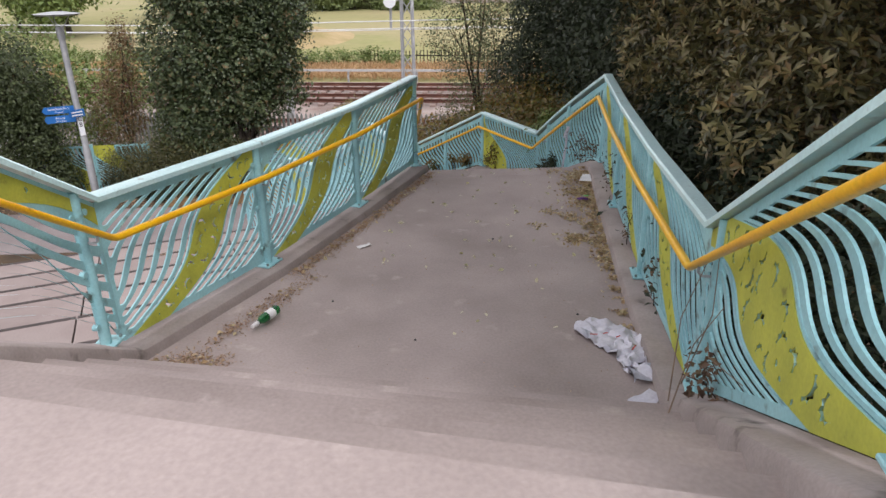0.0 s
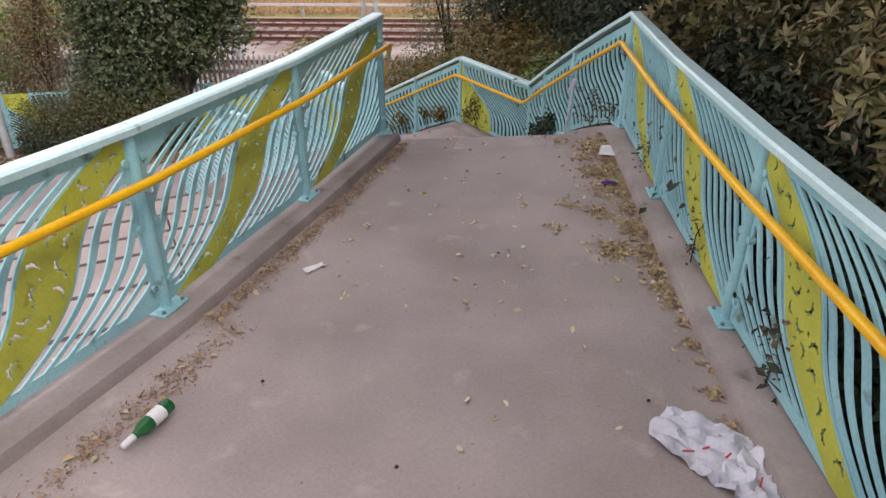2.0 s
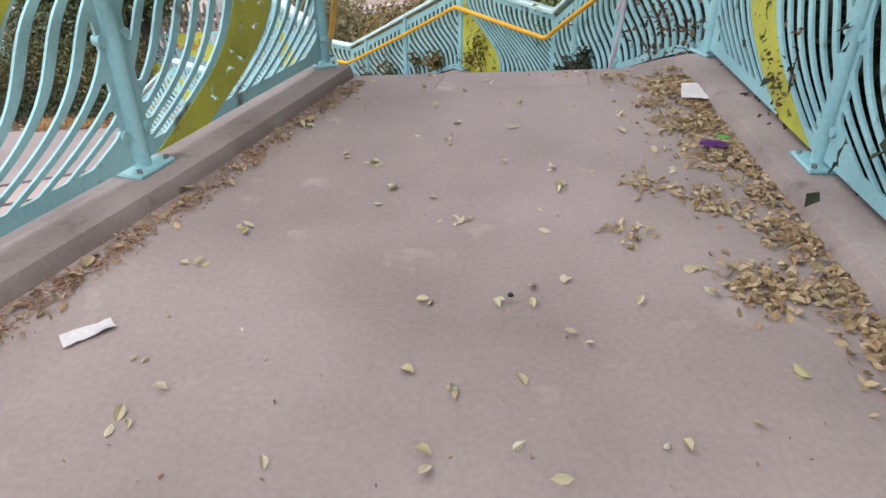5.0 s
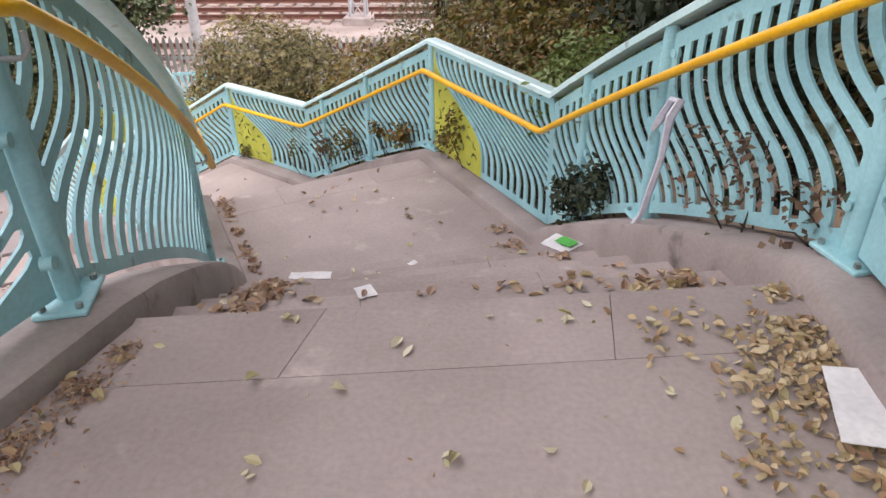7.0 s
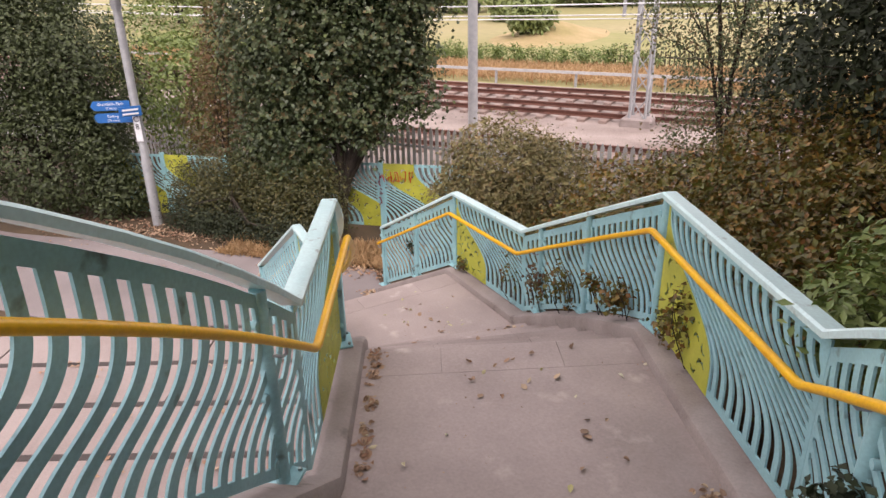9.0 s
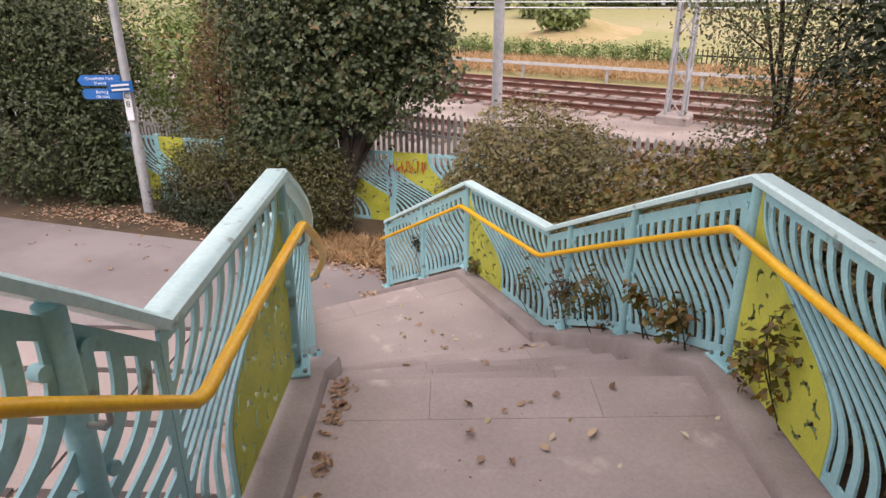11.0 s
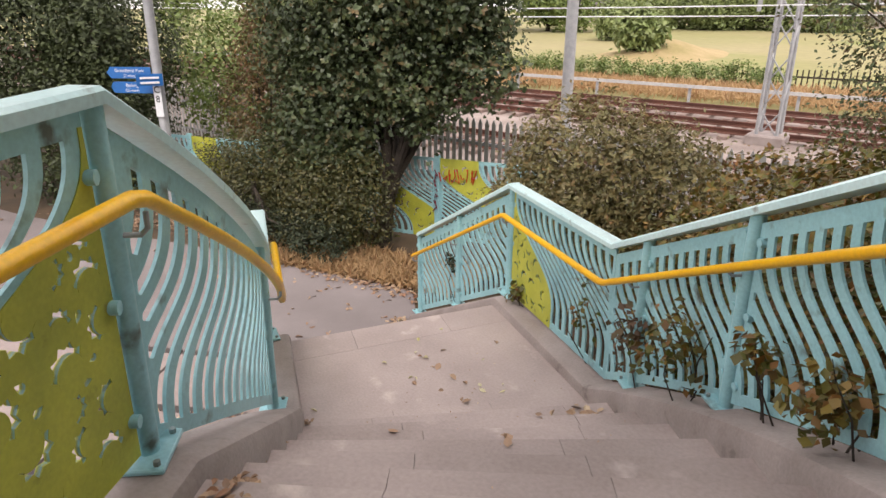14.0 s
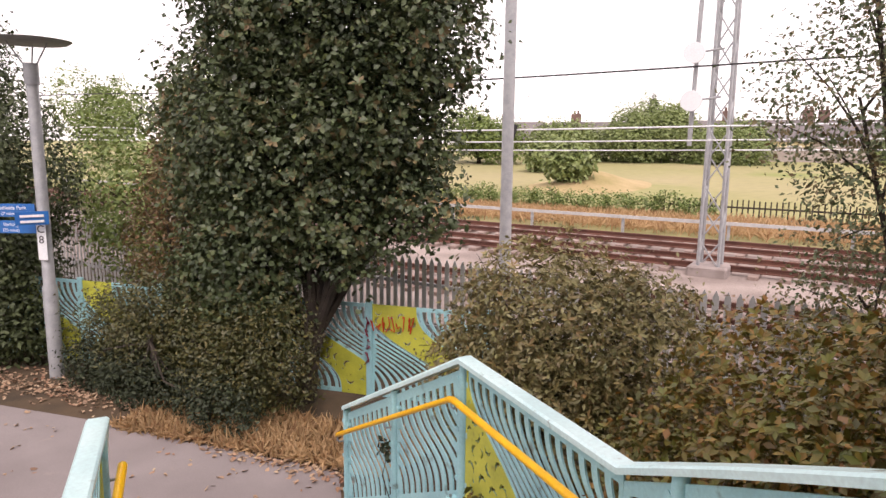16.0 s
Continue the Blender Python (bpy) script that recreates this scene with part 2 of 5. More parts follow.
# ---- mesh helpers ----
class MB:
    """Collects vertices and faces of one mesh."""

    def __init__(self):
        self.v, self.f = [], []

    def add(self, verts, faces):
        k = len(self.v)
        self.v += [tuple(p) for p in verts]
        self.f += [tuple(k + i for i in q) for q in faces]
        return self

    def prism(self, poly, z0, z1):
        n = len(poly)
        self.add([(x, y, z0) for x, y in poly] + [(x, y, z1) for x, y in poly],
                 [tuple(range(n - 1, -1, -1)), tuple(range(n, 2 * n))] + [(i, (i + 1) % n, n + (i + 1) % n, n + i) for i in range(n)])
        return self

    def box(self, centre, size, m=None, bevel=0.0):
        c, (a, b, h) = Vector(centre), [s / 2 for s in size]
        m = m or Matrix()
        if bevel <= 0:
            pts = [(x, y, z) for z in (-h, h) for x, y in ((-a, -b), (a, -b), (a, b), (-a, b))]
            faces = [(3, 2, 1, 0), (4, 5, 6, 7), (0, 1, 5, 4), (1, 2, 6, 5), (2, 3, 7, 6), (3, 0, 4, 7)]
        else:
            e = min(bevel, a * 0.9, b * 0.9, h * 0.9)
            ring = [(-a + e, -b), (a - e, -b), (a, -b + e), (a, b - e), (a - e, b), (-a + e, b), (-a, b - e), (-a, -b + e)]
            inner = [(x * (a - e) / a, y * (b - e) / b) for x, y in ring]
            pts = [(x, y, -h) for x, y in inner] + [(x, y, -h + e) for x, y in ring] + [(x, y, h - e) for x, y in ring] + [(x, y, h) for x, y in inner]
            faces = [tuple(range(7, -1, -1)), tuple(range(24, 32))]
            for r in range(3):
                faces += [(8 * r + i, 8 * r + (i + 1) % 8, 8 * r + 8 + (i + 1) % 8, 8 * r + 8 + i) for i in range(8)]
        return self.add([c + m.to_3x3() @ Vector(p) for p in pts], faces)

    def tube(self, pts, radii, n=10, cap=True):
        pts = [Vector(p) for p in pts]
        if not hasattr(radii, "__len__"):
            radii = [radii] * len(pts)
        rings = []
        side = None
        for i, p in enumerate(pts):
            d = (pts[min(i + 1, len(pts) - 1)] - pts[max(i - 1, 0)]).normalized()
            if side is None:
                side = d.orthogonal().normalized()
            side = (side - d * side.dot(d)).normalized()
            other = d.cross(side)
            rings.append([p + radii[i] * (math.cos(2 * math.pi * k / n) * side + math.sin(2 * math.pi * k / n) * other) for k in range(n)])
        faces = [(i * n + k, i * n + (k + 1) % n, (i + 1) * n + (k + 1) % n, (i + 1) * n + k) for i in range(len(pts) - 1) for k in range(n)]
        if cap:
            faces += [tuple(range(n - 1, -1, -1)), tuple((len(pts) - 1) * n + k for k in range(n))]
        return self.add([q for r in rings for q in r], faces)

    def sweep(self, profile, pts, cap=True):
        """A profile of (side, up), side to the right of travel, swept along pts with upright mitres."""
        pts = [Vector(p) for p in pts]
        n = len(profile)
        dirs = [((b - a) * Vector((1, 1, 0))).normalized() for a, b in zip(pts, pts[1:])]
        rows = []
        for i, p in enumerate(pts):
            a, b = dirs[max(i - 1, 0)], dirs[min(i, len(dirs) - 1)]
            t = (a + b).normalized()
            right = Vector((t.y, -t.x, 0)) / max(0.4, t.dot(a))
            rows.append([p + right * s + Vector((0, 0, u)) for s, u in profile])
        faces = [(i * n + k, (i + 1) * n + k, (i + 1) * n + (k + 1) % n, i * n + (k + 1) % n) for i in range(len(pts) - 1) for k in range(n)]
        if cap:
            faces += [tuple(range(n)), tuple((len(pts) - 1) * n + k for k in range(n - 1, -1, -1))]
        return self.add([q for r in rows for q in r], faces)

    def mesh(self, name, mat, smooth=False):
        me = bpy.data.meshes.new(name)
        me.from_pydata(self.v, [], self.f)
        me.materials.append(mat)
        if smooth:
            me.polygons.foreach_set("use_smooth", [True] * len(me.polygons))
            me.set_sharp_from_angle(angle=radians(40))
        me.update()
        return me


def thing(name, at, label, category, group="", kind=""):
    ob = new(name)
    ob.location = at
    ob.empty_display_size = 0.1
    return tagged(ob, label, category, group, kind)


def part(name, mb, mat, parent, label="", smooth=False):
    """A mesh in world coordinates as one part of a thing or a part."""
    ob = new(name, mb if isinstance(mb, bpy.types.Mesh) else mb.mesh(name, mat, smooth))
    if parent:
        ob.parent = parent
        ob.matrix_parent_inverse = Matrix.Translation(-Vector(parent.location)) if parent.parent is None else Matrix()
    return tagged(ob, label)


def solid(name, mb, mat, label, category, group="", kind="", smooth=False):
    """A thing, or a piece of the setting, that is one mesh."""
    return tagged(part(name, mb, mat, None, smooth=smooth), label, category, group, kind)


def lerp(a, b, t):
    return tuple(x + (y - x) * t for x, y in zip(a, b))


def leaf_mesh(name, centres, normals, sizes, mat, ratio=0.5, fold=0.25, rng=None, along=None):
    """Pointed leaves, two folded triangles pairs each."""
    rng = rng or np.random.default_rng(5)
    n = len(centres)
    normals = normals / np.maximum(1e-6, np.linalg.norm(normals, axis=1))[:, None]
    t = np.cross(normals, rng.normal(size=(n, 3))) if along is None else along
    t /= np.maximum(1e-6, np.linalg.norm(t, axis=1))[:, None]
    b = np.cross(normals, t)
    s = np.asarray(sizes)[:, None]
    v = np.empty((n, 4, 3))
    v[:, 0] = centres - t * s * 0.5
    v[:, 1] = centres + b * s * ratio * 0.5 + normals * s * fold * 0.5
    v[:, 2] = centres + t * s * 0.5
    v[:, 3] = centres - b * s * ratio * 0.5 + normals * s * fold * 0.5
    idx = (np.arange(n) * 4)[:, None]
    f = np.concatenate([idx + np.array([0, 1, 2]), idx + np.array([0, 2, 3])], axis=0)
    me = bpy.data.meshes.new(name)
    me.vertices.add(n * 4)
    me.vertices.foreach_set("co", v.reshape(-1))
    me.loops.add(len(f) * 3)
    me.loops.foreach_set("vertex_index", f.reshape(-1).astype(np.int32))
    me.polygons.add(len(f))
    me.polygons.foreach_set("loop_start", np.arange(0, len(f) * 3, 3, dtype=np.int32))
    me.update(calc_edges=True)
    me.materials.append(mat)
    return me


def broad_leaves(name, centres, normals, sizes, mat, rng, ratio=0.7, curl=0.75):
    """Fallen leaves with a rounded six-point outline, curled up along the rib."""
    n = len(centres)
    normals = normals / np.linalg.norm(normals, axis=1)[:, None]
    t = np.cross(normals, rng.normal(size=(n, 3)))
    t /= np.linalg.norm(t, axis=1)[:, None]
    w = np.cross(normals, t)
    s = np.asarray(sizes)[:, None]
    c = curl * rng.uniform(-0.3, 1.0, (n, 1))
    bend = rng.uniform(-0.15, 0.25, (n, 1))
    outline = [(-0.5, 0, 0), (-0.22, 0.36, 1), (0.12, 0.42, 1), (0.5, 0.04, 0.3), (0.16, -0.4, 1), (-0.2, -0.38, 1)]
    v = np.empty((n, 6, 3))
    for k, (a, q, up) in enumerate(outline):
        v[:, k] = centres + t * s * a + w * s * q * ratio + normals * s * (c * up * 0.5 + bend * a * a * 2)
    idx = (np.arange(n) * 6)[:, None]
    f = np.concatenate([idx + np.array([0, 3, 2, 1]), idx + np.array([0, 5, 4, 3])], axis=0)
    me = bpy.data.meshes.new(name)
    me.from_pydata(v.reshape(-1, 3).tolist(), [], f.tolist())
    me.materials.append(mat)
    return me


def crown_points(lobes, clumps, per, spread, seed, inner=0.55):
    """Leaf places and normals in clumps on and in ellipsoid lobes (x, y, z, rx, ry, rz)."""
    rng = np.random.default_rng(seed)
    lob = np.array(lobes, float)
    area = (lob[:, 3] * lob[:, 5] + lob[:, 4] * lob[:, 5] + lob[:, 3] * lob[:, 4])
    pick = rng.choice(len(lob), clumps, p=area / area.sum())
    d = rng.normal(size=(clumps, 3))
    d /= np.linalg.norm(d, axis=1)[:, None]
    rad = inner + (1.06 - inner) * rng.random(clumps) ** 0.6
    c = lob[pick, :3] + d * lob[pick, 3:] * rad[:, None]
    p = np.repeat(c, per, axis=0) + rng.normal(size=(clumps * per, 3)) * spread
    nrm = np.repeat(d, per, axis=0) * 0.7 + rng.normal(size=(clumps * per, 3)) * 0.55 + np.array([0, 0, 0.5])
    return p, nrm, rng


def foliage(name, lobes, clumps, per, size, mat, parent, spread=0.09, seed=1, ratio=0.5, floor=None, inner=0.55):
    p, nrm, rng = crown_points(lobes, clumps, per, spread, seed, inner)
    if floor is not None:
        keep = p[:, 2] > floor
        p, nrm = p[keep], nrm[keep]
    me = leaf_mesh(name, p, nrm, size * rng.uniform(0.6, 1.35, len(p)), mat, ratio, rng=rng)
    return part(name, me, mat, parent)


def rosettes(name, lobes, clumps, per, size, mat, parent, seed, ratio=0.34):
    """Leaves in whorls, each whorl facing outwards and up, as on an evergreen shrub."""
    rng = np.random.default_rng(seed)
    c, d, _ = crown_points(lobes, clumps, 1, 0.02, seed, 0.6)
    d = d / np.linalg.norm(d, axis=1)[:, None]
    e1 = np.cross(d, rng.normal(size=d.shape))
    e1 /= np.linalg.norm(e1, axis=1)[:, None]
    e2 = np.cross(d, e1)
    ang = np.tile(np.arange(per) * 2 * np.pi / per, clumps) + rng.normal(size=clumps * per) * 0.25
    D, E1, E2, C = [np.repeat(a, per, axis=0) for a in (d, e1, e2, c)]
    t = np.cos(ang)[:, None] * E1 + np.sin(ang)[:, None] * E2 + D * rng.uniform(0.1, 0.7, (clumps * per, 1))
    t /= np.linalg.norm(t, axis=1)[:, None]
    nrm = D - t * np.sum(D * t, axis=1)[:, None]
    s = size * rng.uniform(0.7, 1.25, clumps * per)
    me = leaf_mesh(name, C + t * s[:, None] * 0.5, nrm, s, mat, ratio, 0.2, rng, t)
    return part(name, me, mat, parent)


def limbs(base, lobes, r, seed, stems=3):
    """A trunk that forks into limbs towards the lobes of the crown."""
    rng = random.Random(seed)
    mb = MB()
    base = Vector(base)
    fork = base + Vector((rng.uniform(-.1, .1), rng.uniform(-.1, .1), 0.9))
    for k in range(stems):
        a = base + Vector((rng.uniform(-1, 1) * r, rng.uniform(-1, 1) * r, -0.05))
        mb.tube([a, lerp(a, fork, 0.5), fork + Vector((rng.uniform(-1, 1) * r, rng.uniform(-1, 1) * r, 0.1))], [r * 1.1, r * 0.85, r * 0.7], 8)
    for lo in lobes:
        c = Vector(lo[:3])
        mid = fork.lerp(c, 0.5) + Vector((rng.uniform(-.2, .2), rng.uniform(-.2, .2), rng.uniform(-.1, .2)))
        mb.tube([fork, mid, c], [r * 0.6, r * 0.4, r * 0.18], 7)
        for _ in range(5):
            e = c + Vector((rng.uniform(-1, 1) * lo[3], rng.uniform(-1, 1) * lo[4], rng.uniform(-.7, 1) * lo[5])) * 0.85
            s = mid.lerp(c, rng.uniform(0.2, 1))
            mb.tube([s, s.lerp(e, 0.5) + Vector((0, 0, 0.08)), e], [r * 0.2, r * 0.12, r * 0.04], 5)
    return mb


def plant(name, base, lobes, clumps, per, size, mat, label, category, r=0.06, spread=0.09, seed=1, ratio=0.5, group="", floor=None, stems=3, inner=0.55, whorl=0, outer=None):
    t = thing(name, base, label, category, group)
    part("trunk" if r > 0.05 else "stem", limbs(base, lobes, r, seed, stems), BARK, t, smooth=True)
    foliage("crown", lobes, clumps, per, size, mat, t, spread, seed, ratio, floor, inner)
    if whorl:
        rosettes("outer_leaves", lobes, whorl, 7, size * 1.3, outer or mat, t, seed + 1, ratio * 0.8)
    return t


# ---- the plan of the stairs: foot of each railing, top of the kerb ----
LEFT = [(-1.62, -1.6, 1.34), (-1.52, 0.94, 1.34), (-1.52, 2.99, 0.06), (-1.0, 4.38, 0.06), (-0.55, 5.96, 0.06), (-0.14, 7.56, 0.06), (-0.71, 9.73, -1.22),
        (-1.40, 10.95, -1.22), (-2.78, 12.47, -2.43), (-3.64, 13.12, -2.43), (-5.1, 13.95, -3.52)]
RIGHT = [(1.95, -1.6, 1.34), (1.87, 0.51, 1.34), (2.1, 2.76, 0.06), (2.11, 4.36, 0.06), (2.17, 6.1, 0.06), (2.25, 7.88, 0.06), (1.57, 10.49, -1.22),
         (0.59, 12.17, -1.22), (-1.19, 14.09, -2.43), (-2.535, 15.01, -2.43), (-4.36, 15.98, -3.52)]
KERB_UP = 0.08
GROUND = -3.62
RAIL_UP = 1.06
HAND_UP = 0.78


BOW_LEFT = {5: 0.06, 7: 0.10}
BOW_RIGHT = {5: 0.03, 7: 0.10}
BASE_LEFT = {5: 0.10, 7: 0.05}  # and so do the kerbs
BASE_RIGHT = {5: 0.11, 7: 0.05}
ARCH_LEFT = {5: 0.10, 7: 0.02}  # the rails arch upwards over the flights
ARCH_RIGHT = {5: 0.06, 7: 0.02}
TALL_LEFT = {5: 0.06, 7: 0.04}  # taller posts at the head of a flight
TALL_RIGHT = {5: 0.04}
BACK_LEFT = {2: 0.17, 6: 0.34, 8: 0.42}  # the foot posts of the flights stand back from the corner
BACK_RIGHT = {2: 0.24, 6: 0.5, 8: 0.36}


def bowed(a, b, bow, f):
    """A point of a gently bowed edge, out to the right of travel."""
    p = lerp(a, b, f)
    d = Vector((b[0] - a[0], b[1] - a[1])).normalized()
    k = 4 * bow * f * (1 - f)
    return (p[0] + d.y * k, p[1] - d.x * k, p[2])


def fine_line(line, bows, arch=None, share=1.0):
    out = [line[0]]
    for i in range(len(line) - 1):
        bow = bows.get(i, 0.0)
        if bow:
            lift = (arch or {}).get(i, 0.0) * share
            for k in range(1, 8):
                x, y, z = bowed(line[i], line[i + 1], bow, k / 8)
                out.append((x, y, z + 4 * lift * (k / 8) * (1 - k / 8)))
        out.append(line[i + 1])
    return out


def floor_z(p):
    return p[2] - KERB_UP


def flight(name, lt, rt, lb, rb, steps, label, bow_l=0.0, bow_r=0.0, jointed=True):
    """A flight of tread slabs between two raking kerbs; each slab is a piece of its own."""
    t = thing(name, lerp(lb, rb, 0.5), label, "stairs", kind="structure")
    z0, z1 = floor_z(lt), floor_z(lb)
    rise = (z0 - z1) / steps
    rng = random.Random(len(name) + int(lt[1] * 10))
    for i in range(1, steps + 1):
        a0, b0 = bowed(lt, lb, bow_l, (i - 1) / steps), bowed(rt, rb, bow_r, (i - 1) / steps)
        a1, b1 = bowed(lt, lb, bow_l, i / steps), bowed(rt, rb, bow_r, i / steps)
        z = z0 - i * rise
        cuts = [0.0, rng.uniform(0.25, 0.45), rng.uniform(0.6, 0.8), 1.0] if jointed else [0.0, 1.0]
        for u, w in zip(cuts, cuts[1:]):
            e = 0.0005
            p = [lerp(a0, b0, u + e), lerp(a0, b0, w - e), lerp(a1, b1, w - e), lerp(a1, b1, u + e)]
            d = (Vector(p[3]) - Vector(p[0])).normalized() * (0.012 if i < steps else 0.0)
            mb = MB()
            q = [(p[0][0], p[0][1]), (p[1][0], p[1][1]), (p[2][0] + d.x, p[2][1] + d.y), (p[3][0] + d.x, p[3][1] + d.y)]
            n = 4
            inner = [(x, y) for x, y in q[:2]] + [(q[2][0] - d.x, q[2][1] - d.y), (q[3][0] - d.x, q[3][1] - d.y)]
            mb.add([(x, y, z - rise - 0.05) for x, y in q] + [(x, y, z - 0.012) for x, y in q] + [(x, y, z) for x, y in inner],
                   [(3, 2, 1, 0), (8, 9, 10, 11)] + [(k, (k + 1) % n, n + (k + 1) % n, n + k) for k in range(n)] + [(n + k, n + (k + 1) % n, 8 + (k + 1) % n, 8 + k) for k in range(n)])
            part("tread_slab", mb, CONCRETE, t)
    return t


def landing(name, left, right, label, edge):
    """A landing: a cast floor, then a row of edge slabs with joints along the top of the next flight."""
    z = floor_z(left[0])
    t = thing(name, lerp(left[-1], right[-1], 0.5), label, "landing", kind="structure")
    l_end, r_end = left[-1], right[-1]
    ll = Vector(l_end) - Vector(left[-2])
    lr = Vector(r_end) - Vector(right[-2])
    l_cut, r_cut = Vector(l_end) - ll.normalized() * edge, Vector(r_end) - lr.normalized() * edge
    poly = [(p[0], p[1]) for p in left[:-1]] + [(l_cut.x, l_cut.y), (r_cut.x, r_cut.y)] + [(p[0], p[1]) for p in right[-2::-1]]
    part("slab", MB().prism(poly[::-1], z - 0.3, z), CONCRETE, t)
    cuts = [0.0, 0.31, 0.68, 1.0] if edge < 0.5 else [0.0, 1.0]
    d = ll.normalized() * 0.003
    for u, w in zip(cuts, cuts[1:]):
        e = 0.0005
        p = [lerp(l_cut + d, r_cut + d, u + e), lerp(l_cut + d, r_cut + d, w - e), lerp(l_end, r_end, w - e), lerp(l_end, r_end, u + e)]
        k = ll.normalized() * 0.012
        q = [(p[0][0], p[0][1]), (p[1][0], p[1][1]), (p[2][0] + k.x, p[2][1] + k.y), (p[3][0] + k.x, p[3][1] + k.y)]
        top = [(x, y) for x, y in q[:2]] + [(p[2][0], p[2][1]), (p[3][0], p[3][1])]
        mb = MB().add([(x, y, z - 0.25) for x, y in q] + [(x, y, z - 0.012) for x, y in q] + [(x, y, z) for x, y in top],
                      [(3, 2, 1, 0), (8, 9, 10, 11)] + [(i, (i + 1) % 4, 4 + (i + 1) % 4, 4 + i) for i in range(4)] + [(4 + i, 4 + (i + 1) % 4, 8 + (i + 1) % 4, 8 + i) for i in range(4)])
        part("edge_slab", mb, CONCRETE, t)
    return t


back_l, back_r = (-1.7, -6.0, 1.34), (2.0, -6.0, 1.34)
landing("landing_1", [back_l] + LEFT[:2], [back_r] + RIGHT[:2], "smooth grey-brown concrete landing at the stair head", 2.2)
flight("stairs_1", LEFT[1], RIGHT[1], LEFT[2], RIGHT[2], 7, "worn grey-brown concrete steps", jointed=False)
landing("landing_2", LEFT[2:6], RIGHT[2:6], "long smooth grey-brown concrete landing with litter", 0.34)
flight("stairs_2", LEFT[5], RIGHT[5], LEFT[6], RIGHT[6], 7, "worn grey-brown concrete steps with leaves in the corners", BOW_LEFT[5], BOW_RIGHT[5])
landing("landing_3", LEFT[6:8], RIGHT[6:8], "short concrete landing with jointed edge slabs", 0.36)
flight("stairs_3", LEFT[7], RIGHT[7], LEFT[8], RIGHT[8], 7, "worn grey-brown concrete steps", BOW_LEFT[7], BOW_RIGHT[7])
landing("landing_4", LEFT[8:10], RIGHT[8:10], "short bare concrete landing", 0.34)
flight("stairs_4", LEFT[9], RIGHT[9], LEFT[10], RIGHT[10], 6, "concrete steps down to the footpath")

# kerbs and the walls that carry them
kerb_in = [(-0.09, -0.3), (-0.09, -0.02), (-0.07, 0.0), (0.13, 0.0), (0.155, -0.012), (0.17, -0.05), (0.175, -0.30)]
solid("kerb_left", MB().sweep(kerb_in, [back_l] + fine_line(LEFT, BOW_LEFT, BASE_LEFT)), KERB, "rounded grey concrete kerb under the railing", "kerb", kind="structure", smooth=True)
kerb_out = [(-s, u) for s, u in kerb_in][::-1]
solid("kerb_right", MB().sweep(kerb_out, [back_r] + fine_line(RIGHT, BOW_RIGHT, BASE_RIGHT)), KERB, "rounded grey concrete kerb under the railing", "kerb", kind="structure", smooth=True)
for nm, line, s in (("wall_left", [back_l] + fine_line(LEFT, BOW_LEFT), 1), ("wall_right", [back_r] + fine_line(RIGHT, BOW_RIGHT), -1)):
    mb = MB()
    for a, b in zip(line, line[1:]):
        d = (Vector(b) - Vector(a)) * Vector((1, 1, 0))
        n = Vector((d.y, -d.x, 0)).normalized() * s
        pts = []
        for q, zz in ((a, a[2] - 0.28), (b, b[2] - 0.28)):
            for o in (-0.07, 0.12):
                pts += [(q[0] + n.x * o, q[1] + n.y * o, GROUND - 1.4), (q[0] + n.x * o, q[1] + n.y * o, zz)]
        mb.add(pts, [(0, 1, 3, 2), (4, 6, 7, 5), (0, 4, 5, 1), (2, 3, 7, 6), (1, 5, 7, 3), (0, 2, 6, 4)])
    solid(nm, mb, KERB, "plain concrete wall carrying the stairs", "wall", kind="structure")


# ---- railing panels: steel plates cut into waves ----
def inside_loop(loop, px, py):
    """Which of the points lie inside a closed loop."""
    x, y = np.array(loop).T
    x2, y2 = np.roll(x, -1), np.roll(y, -1)
    a = (y[:, None] > py) != (y2[:, None] > py)
    slope = np.where(np.abs(y2 - y) < 1e-12, 1e-12, y2 - y)
    cross = (x2 - x)[:, None] * (py - y[:, None]) / slope[:, None] + x[:, None]
    return np.sum(a & (px < cross), axis=0) % 2 == 1


def plate(outer, holes, thick):
    """A plate with holes, in (u, v), as vertices (u, v, w) and faces."""
    from mathutils.geometry import delaunay_2d_cdt
    loops = [outer] + holes
    flat, edges = [], []
    for lo in loops:
        k, m = len(flat), len(lo)
        flat += [Vector(p) for p in lo]
        edges += [(k + i, k + (i + 1) % m) for i in range(m)]
    got, _, tris, _, _, _ = delaunay_2d_cdt(flat, edges, [], 0, 1e-6)
    pts = np.array([(p.x, p.y) for p in got])
    tri = np.array([tuple(t) for t in tris])
    mid = pts[tri].mean(axis=1)
    keep = inside_loop(outer, mid[:, 0], mid[:, 1])
    for lo in holes:
        box = np.array(lo)
        near = np.where(keep & np.all((mid > box.min(0)) & (mid < box.max(0)), axis=1))[0]
        if len(near):
            keep[near[inside_loop(lo, mid[near, 0], mid[near, 1])]] = False
    n = len(pts)
    mb = MB()
    verts = [(u, v, -thick / 2) for u, v in pts] + [(u, v, thick / 2) for u, v in pts]
    faces = [(int(a), int(c), int(b)) for a, b, c in tri[keep]] + [(int(n + a), int(n + b), int(n + c)) for a, b, c in tri[keep]]
    mb.add(verts, faces)
    for lo in loops:
        m = len(lo)
        mb.add([(u, v, -thick / 2) for u, v in lo] + [(u, v, thick / 2) for u, v in lo], [(i, (i + 1) % m, m + (i + 1) % m, m + i) for i in range(m)])
    return mb


